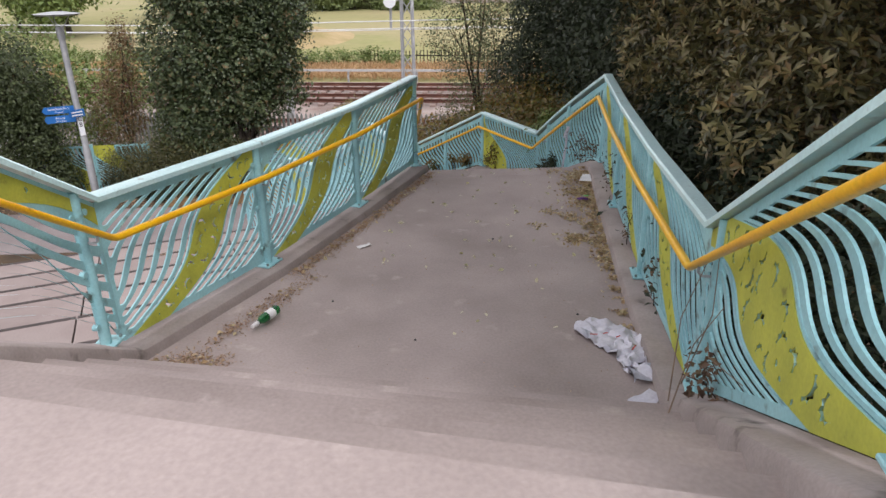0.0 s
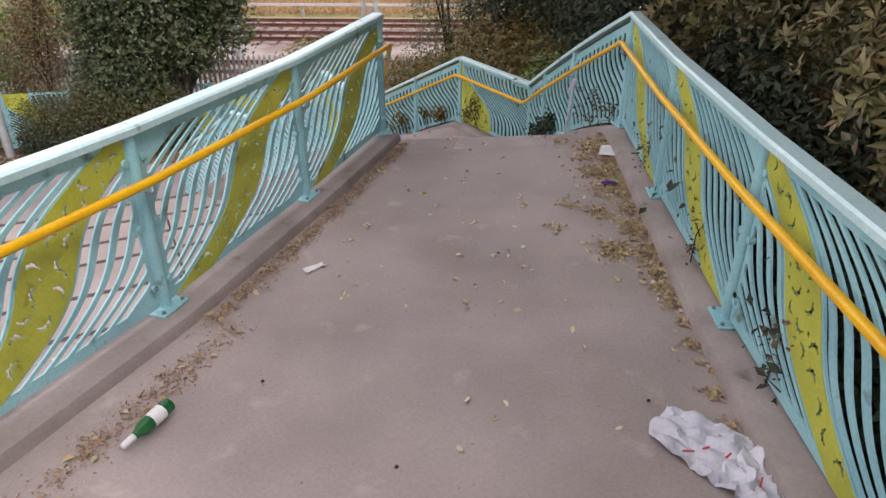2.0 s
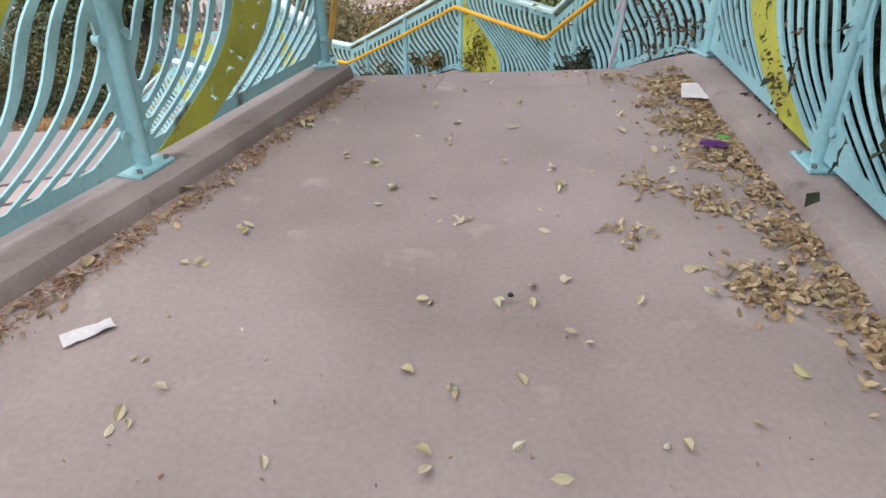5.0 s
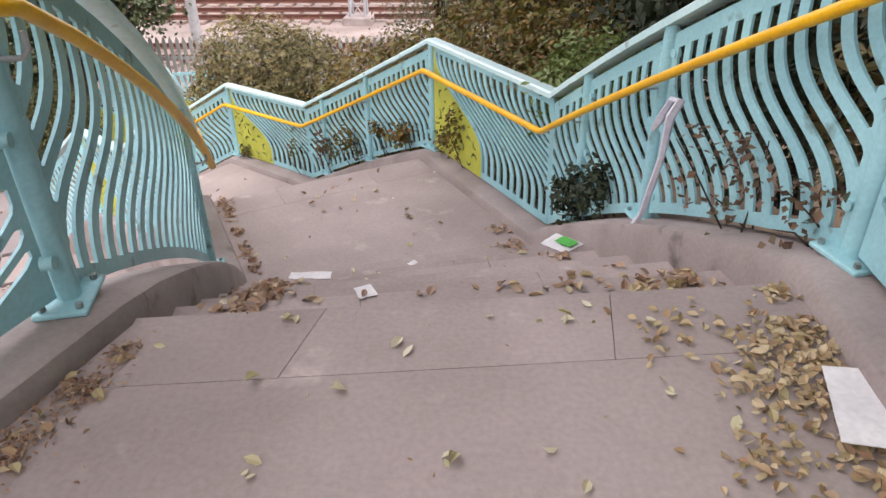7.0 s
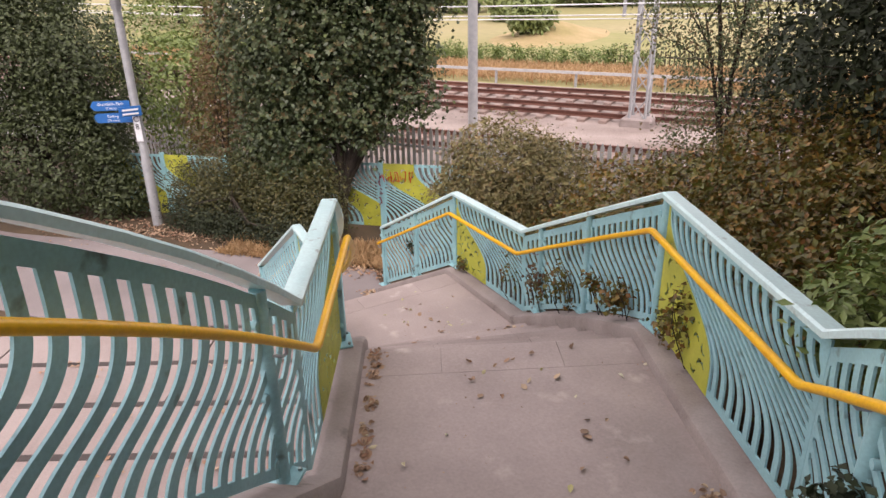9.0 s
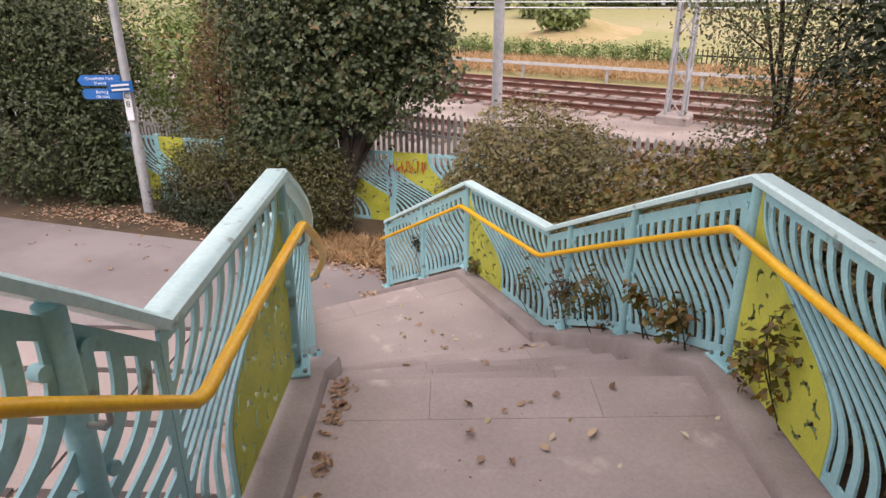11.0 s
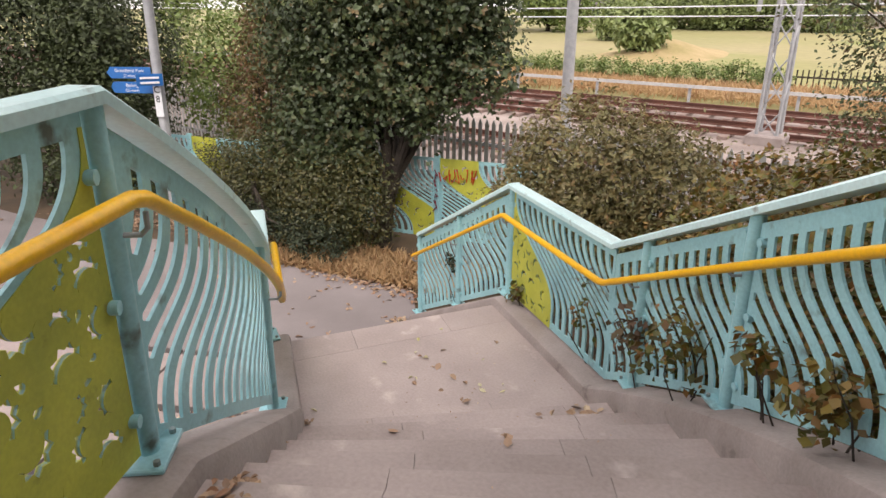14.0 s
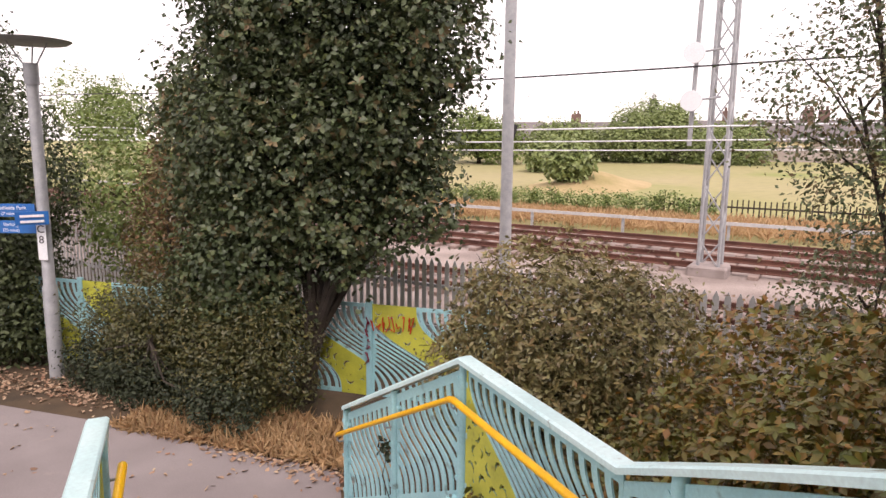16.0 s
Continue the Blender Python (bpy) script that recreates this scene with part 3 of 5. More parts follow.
def wave(v, top, bottom):
    """0 at the bottom of the cut, 1 at its top, along an S."""
    s = min(1, max(0, (v - bottom) / (top - bottom)))
    return s - math.sin(2 * math.pi * s) / (2 * math.pi)


def crescent(u, v, r, turn, rng):
    """A toothed crescent cut-out, like a cog torn open."""
    out, teeth = [], 6
    for i in range(teeth * 2 + 1):
        a = turn + math.radians(58 + 244 * i / (teeth * 2))
        rr = r * (1.0 if i % 2 == 0 else 0.74)
        out.append((u + rr * math.cos(a), v + rr * math.sin(a)))
    cu, cv = u + 0.45 * r * math.cos(turn), v + 0.45 * r * math.sin(turn)
    for i in range(1, 8):
        a = turn + math.radians(264 - 168 * i / 8)
        out.append((cu + 0.83 * r * math.cos(a), cv + 0.83 * r * math.sin(a)))
    return out


def drop(u, v, r, turn):
    return [(u + r * (1.5 if i == 0 else 0.8) * math.cos(turn + i * math.pi / 4), v + r * (1.5 if i == 0 else 0.8) * math.sin(turn + i * math.pi / 4)) for i in range(8)]


def flowers(inside, length, height, count, r, rng):
    """Cut-outs spread inside a region without touching: toothed crescents first, small drops between them."""
    got, holes = [], []
    for share, sizes in ((0.55, (1.0, 0.9, 1.1)), (0.7, (0.8, 0.7)), (1.0, (0.3, 0.26))):
        for _ in range(count * 160):
            if len(got) >= count * share:
                break
            u, v = rng.uniform(0, length), rng.uniform(0.05, height - 0.05)
            rr = r * rng.choice(sizes)
            if not all(inside(u + math.cos(a) * (rr + 0.003), v + math.sin(a) * (rr + 0.003)) for a in (0, .8, 1.6, 2.4, 3.1, 3.9, 4.7, 5.5)):
                continue
            if any((u - x) ** 2 + (v - y) ** 2 < (rr * 1.04 + q * 1.04 + 0.006) ** 2 for x, y, q in got):
                continue
            got.append((u, v, rr))
            holes.append(crescent(u, v, rr, rng.uniform(0, 6.3), rng) if rr > r * 0.5 else drop(u, v, rr, rng.uniform(0, 6.3)))
    return holes


def slope_wave(v, top, bottom):
    """Like wave, but steep in the middle of the plate and leaning over at both ends."""
    s = min(1, max(0, (v - bottom) / (top - bottom)))
    return s + 0.1 * math.sin(2 * math.pi * s)


def panel(parent, a, b, style, seed, up=RAIL_UP, name="panel", bow=0.0, arch=(0.0, 0.0, 1.0, 0.0, 0.0), base=0.0, margins=(0.045, 0.045)):
    """One bay from foot a to foot b (downhill): a teal plate with wavy slots, and its lime band."""
    rng = random.Random(seed)
    a, b = Vector(a), Vector(b)
    run = (b - a) * Vector((1, 1, 0))
    length = run.length
    d = run.normalized()
    n = Vector((d.y, -d.x, 0))
    v0, v1 = 0.035, up - (0.085 if style == "flight" else 0.055)
    h = v1 - v0
    u0, u1 = margins[0], length - margins[1]
    lift, f0, f1, rise_a, rise_b = arch

    def crest_at(u):
        f = f0 + (f1 - f0) * min(1, max(0, u / length))
        return 4 * lift * f * (1 - f) + rise_a + (rise_b - rise_a) * u / length

    def foot_at(u):
        f = f0 + (f1 - f0) * min(1, max(0, u / length))
        return 4 * base * f * (1 - f)

    def place(mb, name, mat, par, label=""):
        mb.v = [tuple(a + d * u + Vector((0, 0, (b.z - a.z) * u / length + v)) + n * (w + 4 * bow * (u / length) * (1 - u / length))) for u, v, w in mb.v]
        return part(name, mb, mat, par, label)

    top, bottom, curve = v1 - 0.055, v0 + 0.06, wave
    band = None
    if style == "flight":
        shift, pitch, slot, top = 0.46, 0.098, 0.05, v1 - 0.075
    elif style == "end":
        shift, pitch, slot, curve = 0.45 * length, 0.103, 0.056, lambda v, hi, lo: wave(v, hi, lo + 0.14)
        band = (lambda v: u1 + 0.005 - shift * (1 - curve(v, v1, v0)) - 0.03, lambda v: u1 - 0.004)
    elif style == "open":
        shift, pitch, slot, curve = 0.66 * length, 0.128, 0.08, lambda v, hi, lo: wave(v, hi, lo + 0.22)
        band = (lambda v: u1 - shift * (1 - curve(v, v1, v0)) - 0.02, lambda v: u1 - 0.004)
    elif style in ("band", "slant"):
        wide = 0.215 * length if style == "band" else 0.27 * length
        shift, pitch, slot, curve = 0.86 * length, 0.124, 0.078, slope_wave
        start_u = 0.05 * length if style == "band" else -0.02
        band = (lambda v: start_u + shift * slope_wave(v, v1, v0), lambda v: start_u + wide + shift * slope_wave(v, v1, v0))
    elif style == "fence":
        shift, pitch, slot = -0.75 * length, 0.12, 0.07
        band = (lambda v: 0.75 * length + shift * wave(v, v1, v0), lambda v: 1.15 * length + shift * wave(v, v1, v0))
    holes = []
    if style == "wave":
        for k in range(6):
            base = v0 + 0.07 + k * 0.115
            lo = [(u, base + 0.034 * math.sin(u * 5.2 + k * 0.35) + 0.045) for u in [u0 + 0.03 + (u1 - u0 - 0.06) * i / 24 for i in range(25)]]
            holes.append(lo + [(u, v + 0.052) for u, v in reversed(lo)])
        band = (None, None)
        edge = [(u0 + (u1 - u0) * i / 20, v0 + 0.80 + 0.06 * math.sin(i * 0.45)) for i in range(21)]
        lime = edge + [(u1, v1 - 0.03), (u0, v1 - 0.03)]
        inside = lambda u, v: u0 + 0.02 < u < u1 - 0.02 and v0 + 0.87 < v < v1 - 0.04
    else:
        k = -int(abs(shift) / pitch) - 3
        while True:
            start = u0 + 0.02 + k * pitch
            if start > u1 + abs(shift) + pitch:
                break
            k += 1
            top_k = top + crest_at(min(u1, max(u0, start + shift * 0.95)))
            bottom_k = bottom + foot_at(min(u1, max(u0, start)))
            sides = ("only",) if not band else ("before", "after")
            for side in sides:
                runs = [[]]
                for i in range(41):
                    v = bottom_k + (top_k - bottom_k) * i / 40
                    c = start + shift * curve(v, v1, v0)
                    lo, hi = u0 + 0.028, u1 - 0.028
                    if side == "before":
                        hi = min(hi, band[0](v) - 0.02)
                    elif side == "after":
                        lo = max(lo, band[1](v) + 0.02)
                    x0, x1 = max(c, lo), min(c + slot, hi)
                    if x1 - x0 > 0.012:
                        runs[-1].append((x0, x1, v))
                    elif runs[-1]:
                        runs.append([])
                for r in runs:
                    if len(r) > 5:
                        holes.append([(x0, v) for x0, x1, v in r] + [(x1, v) for x0, x1, v in reversed(r)])
        if band:
            vs = [v0 + (v1 - v0) * i / 32 for i in range(33)]
            left = [(max(u0, min(u1, band[0](v))), v) for v in vs]
            right = [(max(u0, min(u1, band[1](v))), v) for v in vs]
            keep = [i for i in range(33) if right[i][0] - left[i][0] > 0.012]
            lime = [left[i] for i in keep] + [right[i] for i in reversed(keep)]
            inside = lambda u, v: v0 + 0.02 < v < v1 - 0.02 and max(u0, band[0](v)) + 0.01 < u < min(u1, band[1](v)) - 0.01
    cuts = []
    if band:
        cuts = flowers(inside, length, up, {"end": 26, "open": 36, "band": 24, "slant": 26, "wave": 8, "fence": 26}[style], {"end": 0.052, "open": 0.058, "band": 0.044, "slant": 0.062, "wave": 0.06, "fence": 0.06}[style], rng)
    crest = [(u, v1 + crest_at(u)) for u in [u0 + (u1 - u0) * k / 12 for k in range(13)]]
    sill = [(u, v0 + foot_at(u)) for u in [u0 + (u1 - u0) * k / 8 for k in range(9)]]
    plate_ob = place(plate(sill + crest[::-1], holes + cuts, 0.012), name, TEAL, parent)
    if band:
        place(plate(lime, cuts, 0.018), "lime_band", LIME, plate_ob, "lime-green painted band with toothed crescent cut-outs")


def post_at(parent, p, d, up, plates=True, r=0.036):
    """A round post on a bolted base plate, with lugs that hold the panels."""
    p = Vector(p)
    d = Vector((d[0], d[1], 0)).normalized()
    n = Vector((d.y, -d.x, 0))
    m = Matrix((d, n, (0, 0, 1))).transposed()
    po = part("post", MB().tube([p + Vector((0, 0, 0.014)), p + Vector((0, 0, up - 0.04))], r, 12), TEAL, parent, smooth=True)
    part("base_plate", MB().box(p + Vector((0, 0, 0.009)), (0.21, 0.15, 0.018), m, 0.004), TEAL, po)
    for x, y in ((-0.08, -0.05), (0.08, -0.05), (-0.08, 0.05), (0.08, 0.05)):
        q = p + d * x + n * y
        part("bolt", MB().tube([q + Vector((0, 0, 0.016)), q + Vector((0, 0, 0.034))], 0.011, 6), BOLT, po)
    for s in (-1, 1):
        for v in (0.16, 0.52, 0.88):
            q = p + d * s * 0.062 + Vector((0, 0, v))
            part("lug", MB().tube([q - n * 0.017, q + n * 0.017], 0.021, 10), TEAL, po, smooth=True)
    return po


def railing(name, pts, posts, styles, label, side, seed, bows, arch, tall):
    """A railing along pts with its posts, wavy panels, top rail and yellow handrail. side: +1 when the walk lies to the right of travel."""
    t = thing(name, pts[0], label, "railing", "stair railings")
    line = pts
    raised = [(x, y, z + tall.get(i, 0.0)) for i, (x, y, z) in enumerate(line)]
    pts = fine_line(raised, bows, arch)
    top = [(-0.052, RAIL_UP - 0.045), (-0.055, RAIL_UP - 0.012), (-0.043, RAIL_UP), (0.043, RAIL_UP), (0.055, RAIL_UP - 0.012), (0.052, RAIL_UP - 0.045)]
    part("top_rail", MB().sweep(top, pts), TEAL_SKY_SHEEN, t, "teal flat top rail with grime, paled by painted sky sheen", smooth=True)
    r = 0.0245
    ring = [(side * 0.1 + r * math.cos(k * math.pi / 6), HAND_UP + r * math.sin(k * math.pi / 6)) for k in range(12)]
    hp = fine_line(raised, bows, arch, 0.65)
    soft = [hp[0]]
    for i in range(1, len(hp) - 1):
        p = Vector(hp[i])
        for f in (hp[i - 1], hp[i + 1]):
            e = (Vector(f) - p)
            soft.append(p + e * min(0.3, 0.035 / e.length))
    soft.append(hp[-1])
    part("handrail", MB().sweep(ring, soft), YELLOW, t, "yellow painted tube handrail", smooth=True)
    for i, (p, d) in enumerate(posts):
        po = post_at(t, p, d, RAIL_UP + max([h for k, h in tall.items() if line[k] == p] + [0.0]))
        n = Vector((d[1], -d[0], 0)).normalized() * side
        q = Vector(p)
        part("handrail_bracket", MB().tube([q + n * 0.03 + Vector((0, 0, HAND_UP - 0.075)), q + n * 0.08 + Vector((0, 0, HAND_UP - 0.075)), q + n * 0.1 + Vector((0, 0, HAND_UP - 0.055)), q + n * 0.1 + Vector((0, 0, HAND_UP - 0.01))], 0.008, 8), GALV, po, smooth=True)
    for k, (a, b, st, bow, part_arch, base, margins) in enumerate(styles):
        panel(t, a, b, st, seed + k, bow=bow, arch=part_arch, base=base, margins=margins)
    return t


def bays(line, splits, styles, bows, arch, tall, back, bases):
    """Posts and bays along a polyline; splits: bays per segment."""
    posts, out = [], []
    for i, (a, b) in enumerate(zip(line, line[1:])):
        d = (b[0] - a[0], b[1] - a[1])
        prev = line[max(0, i - 1)]
        for k in range(splits[i]):
            bow = bows.get(i, 0.0)
            p, q = bowed(a, b, bow, k / splits[i]), bowed(a, b, bow, (k + 1) / splits[i])
            if k == 0 and i in back:
                e = (prev[0] - a[0], prev[1] - a[1])
                f = 1 - back[i] / math.hypot(*e)
                q0 = bowed(prev, a, bows.get(i - 1, 0.0), f)
                posts.append(((q0[0], q0[1], q0[2] + 4 * bases.get(i - 1, 0.0) * f * (1 - f)), (-e[0], -e[1])))
            elif k:
                posts.append(((p[0], p[1], p[2] + 4 * bases.get(i, 0.0) * (k / splits[i]) * (1 - k / splits[i])), d))
            else:
                posts.append((p, d))
            out.append((p, q, styles[i], bow / splits[i] ** 2, (arch.get(i, 0.0), k / splits[i], (k + 1) / splits[i]) + tuple(tall.get(i, 0.0) * (1 - f) + tall.get(i + 1, 0.0) * f for f in (k / splits[i], (k + 1) / splits[i])), bases.get(i, 0.0), (0.002 if k == 0 and i in back else 0.045, 0.002 if k == splits[i] - 1 and i + 1 in back else 0.045)))
    posts.append((line[-1], d))
    return posts, out


left_line = LEFT
lp, ls = bays(left_line, [1, 1, 1, 1, 1, 1, 1, 1, 1, 1], ["band", "wave", "band", "band", "band", "flight", "open", "flight", "end", "flight"], BOW_LEFT, ARCH_LEFT, TALL_LEFT, BACK_LEFT, BASE_LEFT)
railing("railing", left_line, lp, ls, "teal steel stair railing, wavy cut panels, lime bands, yellow handrail", 1, 11, BOW_LEFT, ARCH_LEFT, TALL_LEFT)
rp, rs = bays(RIGHT, [1, 1, 1, 1, 1, 2, 1, 2, 1, 2], ["band", "slant", "band", "band", "band", "flight", "end", "flight", "end", "flight"], BOW_RIGHT, ARCH_RIGHT, TALL_RIGHT, BACK_RIGHT, BASE_RIGHT)
railing("railing", RIGHT, rp, rs, "teal steel stair railing with wavy cut panels beside overgrown shrubs", -1, 40, BOW_RIGHT, ARCH_RIGHT, TALL_RIGHT)


# ---- ground ----
def ground_z(x, y):
    """The footpath level, a bank to the side of the stairs, and a gentle rise to the field."""
    if y > 38.5:
        return -5.5
    z = GROUND
    best = 1e9
    for a, b in zip(RIGHT, RIGHT[1:]):
        ax, ay, az = a
        dx, dy = b[0] - ax, b[1] - ay
        t = max(0, min(1, ((x - ax) * dx + (y - ay) * dy) / (dx * dx + dy * dy)))
        px, py = ax + dx * t, ay + dy * t
        dist = math.hypot(x - px, y - py)
        if dist < best:
            best = dist
            side = (x - px) * dy - (y - py) * dx
            kz = az + (b[2] - az) * t
    if side > 0:
        k = max(0.0, 1 - max(0, best - 1.0) / 5.0)
        z = max(z, GROUND + (max(0, kz - 0.45 - GROUND)) * k * k * (3 - 2 * k))
    elif y < 12:
        z -= 0.6 * min(1, (12 - y) / 3)
    return z


xs = sorted(set([-400, -250, -150, -100, -60, -40, -30, -24, -20] + [-18 + 0.75 * i for i in range(47)] + [20, 26, 34, 50, 80, 150, 250, 400]))
ys = sorted(set([-60, -40, -25, -15, -8] + [-6 + 0.75 * i for i in range(38)] + [23.5, 26, 30, 35, 40, 50, 70, 100, 150, 250, 600]))
verts = [(x, y, ground_z(x, y)) for y in ys for x in xs]
faces = [(j * len(xs) + i, j * len(xs) + i + 1, (j + 1) * len(xs) + i + 1, (j + 1) * len(xs) + i) for j in range(len(ys) - 1) for i in range(len(xs) - 1)]
solid("ground", MB().add(verts, faces), SOIL, "bare brown soil and leaf litter", "ground", kind="structure", smooth=True)
path_poly = [(-30, 9.5), (-5.2, 13.3), (-4.4, 15.95), (-5.0, 16.6), (-6.4, 16.35), (-8.0, 16.1), (-10.0, 15.6), (-13.0, 14.9), (-30, 13.0)]
solid("footpath", MB().prism(path_poly, GROUND - 0.1, GROUND + 0.012), ASPHALT, "worn grey asphalt footpath", "path", kind="structure")

# the stepped ramp beside the stairs
ramp = thing("stepped_ramp", (-6, 11, -3), "pale paved stepped ramp with dark step edges and litter", "steps", kind="structure")
n_dir, l_dir = Vector((-0.47, 0.883, 0)), Vector((0.883, 0.47, 0))
rows_n = [6.2, 7.3, 8.5, 9.75, 11.05, 12.1, 13.2, 14.4]
for i, (s0, s1) in enumerate(zip(rows_n, rows_n[1:])):
    z = -2.3 - 0.165 * i
    for l0, l1 in ((-9.5, -6.6), (-6.6, -3.9), (-3.9, -1.3 + 0.3 * (i < 3) - 0.4 * max(0, i - 4)), ):
        q = [n_dir * s0 + l_dir * (l0 + 5.4), n_dir * s0 + l_dir * (l1 + 5.37), n_dir * s1 + l_dir * (l1 + 5.37), n_dir * s1 + l_dir * (l0 + 5.4)]
        slab = part("paving_slab", MB().prism([(p.x, p.y) for p in q], z - 0.5, z), PAVING, ramp)
        e = [n_dir * (s1 - 0.075) + l_dir * (l0 + 5.4), n_dir * (s1 - 0.075) + l_dir * (l1 + 5.37), n_dir * (s1 + 0.01) + l_dir * (l1 + 5.37), n_dir * (s1 + 0.01) + l_dir * (l0 + 5.4)]
        part("nosing", MB().prism([(p.x, p.y) for p in e], z - 0.06, z + 0.006), DARK, slab)

# ---- railway ----
solid("ballast_bed", MB().add([(-300, 22.3, -3.58), (300, 22.3, -3.58), (300, 23.2, -3.42), (-300, 23.2, -3.42), (300, 37.0, -3.42), (-300, 37.0, -3.42), (300, 37.8, -3.58), (-300, 37.8, -3.58)],
                              [(0, 1, 2, 3), (3, 2, 4, 5), (5, 4, 6, 7)]), BALLAST, "pale pinkish stone ballast under the tracks", "ballast", kind="structure")
sleeper_me = MB().box((0, 0, 0), (0.26, 2.5, 0.12), None, 0.015).mesh("sleeper", SLEEPER)
for k, yc in enumerate((25.0, 31.0, 34.4)):
    tr = thing("railway_track", (0, yc, -3.42), "rusty brown railway track on sleepers", "railway track", "railway tracks")
    for i in range(100):
        ob = new("sleeper", sleeper_me)
        ob.parent = tr
        ob.location = (-45 + i * 0.75, 0, 0.04)
    for s in (-0.72, 0.72):
        prof = [(-0.07, 0.0), (-0.07, 0.02), (-0.012, 0.04), (-0.012, 0.12), (-0.036, 0.13), (-0.036, 0.165), (0.036, 0.165), (0.036, 0.13), (0.012, 0.12), (0.012, 0.04), (0.07, 0.02), (0.07, 0.0)]
        part("rail", MB().sweep(prof, [(-200, yc + s, -3.32), (200, yc + s, -3.32)]), RAIL, tr)

barrier = thing("guard_barrier", (0, 37.9, -3.5), "pale galvanised guard rail on short posts beyond the tracks", "barrier")
part("beam", MB().sweep([(-0.03, 0), (-0.03, 0.13), (0.03, 0.13), (0.03, 0)], [(-90, 37.9, -2.95), (90, 37.9, -2.95)]), PALE_GREY, barrier)
for i in range(46):
    part("post", MB().box((-88 + i * 4, 38.0, -3.25), (0.1, 0.1, 0.65)), GALV, barrier)

# palisade fence
pal = thing("palisade_fence", (-6, 20.9, GROUND), "grey galvanised palisade fence along the railway", "fence")
for z in (-3.2, -2.45):
    part("horizontal_bar", MB().box((-6, 20.94, z), (40, 0.04, 0.06)), GALV, pal)
pale = MB()
pale.add([(-0.044, 0, -1.75), (0.044, 0, -1.75), (0.044, 0, -0.1), (0, 0, 0.0), (-0.044, 0, -0.1), (-0.044, 0.012, -1.75), (0.044, 0.012, -1.75), (0.044, 0.012, -0.1), (0, 0.012, 0.0), (-0.044, 0.012, -0.1)],
         [(0, 1, 2, 3, 4), (9, 8, 7, 6, 5), (0, 5, 6, 1), (1, 6, 7, 2), (2, 7, 8, 3), (3, 8, 9, 4), (4, 9, 5, 0)])
pale_me = pale.mesh("pale", PALE_GREY)
for i in range(190):
    ob = new("pale", pale_me)
    ob.parent = pal
    ob.matrix_parent_inverse = Matrix.Translation(-Vector(pal.location))
    ob.location = (-24 + i * 0.155, 20.9, -1.95)

# overhead line
ole = thing("overhead_line_pole", (-8.1, 27.2, -3.5), "round grey steel overhead line pole with pale cantilever", "pole")
part("pole", MB().tube([(-8.1, 27.2, -3.5), (-8.1, 27.2, 8)], [0.16, 0.14], 16), GALV, ole, smooth=True)
part("cantilever", MB().tube([(-8.1, 27.2, 0.45), (-7.6, 28.2, 1.9)], 0.04, 8), SIGN_WHITE, ole)
part("insulator", MB().tube([(-8.05, 27.3, 0.15), (-8.0, 27.4, 0.5)], 0.09, 8), BLACK, ole)
for z, y, rr, mat, lab in ((1.75, 27.5, 0.022, BLACK, "dark overhead wire"), (0.42, 28.0, 0.022, SIGN_WHITE, "pale overhead wire"), (0.1, 28.4, 0.018, SIGN_WHITE, "pale overhead wire"), (-0.15, 31.0, 0.018, SIGN_WHITE, "pale overhead wire")):
    wire = MB().tube([(-70 + i * 7, y, z + 0.12 * math.cos(i * 1.2)) for i in range(24)], rr, 5)
    solid("overhead_wire", wire, mat, lab + " strung along the railway", "wire", "overhead wires")


def lattice_mast(x, y, z0, h, w0, w1, name, label):
    t = thing(name, (x, y, z0), label, "mast")
    legs = [(-1, -1), (1, -1), (1, 1), (-1, 1)]
    at = lambda k, f: Vector((x + legs[k][0] * lerp((w0,), (w1,), f)[0] / 2, y + legs[k][1] * lerp((w0,), (w1,), f)[0] / 2, z0 + h * f))
    for k in range(4):
        part("leg", MB().tube([at(k, 0), at(k, 1)], 0.05, 6), GALV, t)
    steps = 13
    for i in range(steps):
        for k in range(4):
            a, b = (k, (k + 1) % 4) if i % 2 else ((k + 1) % 4, k)
            part("brace", MB().tube([at(a, i / steps), at(b, (i + 1) / steps)], 0.022, 5), GALV, t)
    part("footing", MB().box((x, y, z0 - 0.15), (1.0, 1.0, 0.4), None, 0.04), KERB, t)
    return t


mast = lattice_mast(-3.35, 30.0, -3.2, 9.5, 0.52, 0.4, "lattice_mast", "grey galvanised lattice mast beside the tracks")
part("side_pole", MB().tube([(-4.05, 29.8, 0.0), (-3.98, 29.8, 3.7)], 0.06, 8), GALV, mast)
for z in (1.15, 2.35):
    part("balance_disc", MB().tube([(-4.03, 29.6, z), (-4.03, 29.52, z)], 0.27, 20), SIGN_WHITE, mast, "round white disc")
    part("disc_arm", MB().tube([(-4.03, 29.6, z), (-3.35, 29.8, z + 0.1)], 0.03, 6), GALV, mast)

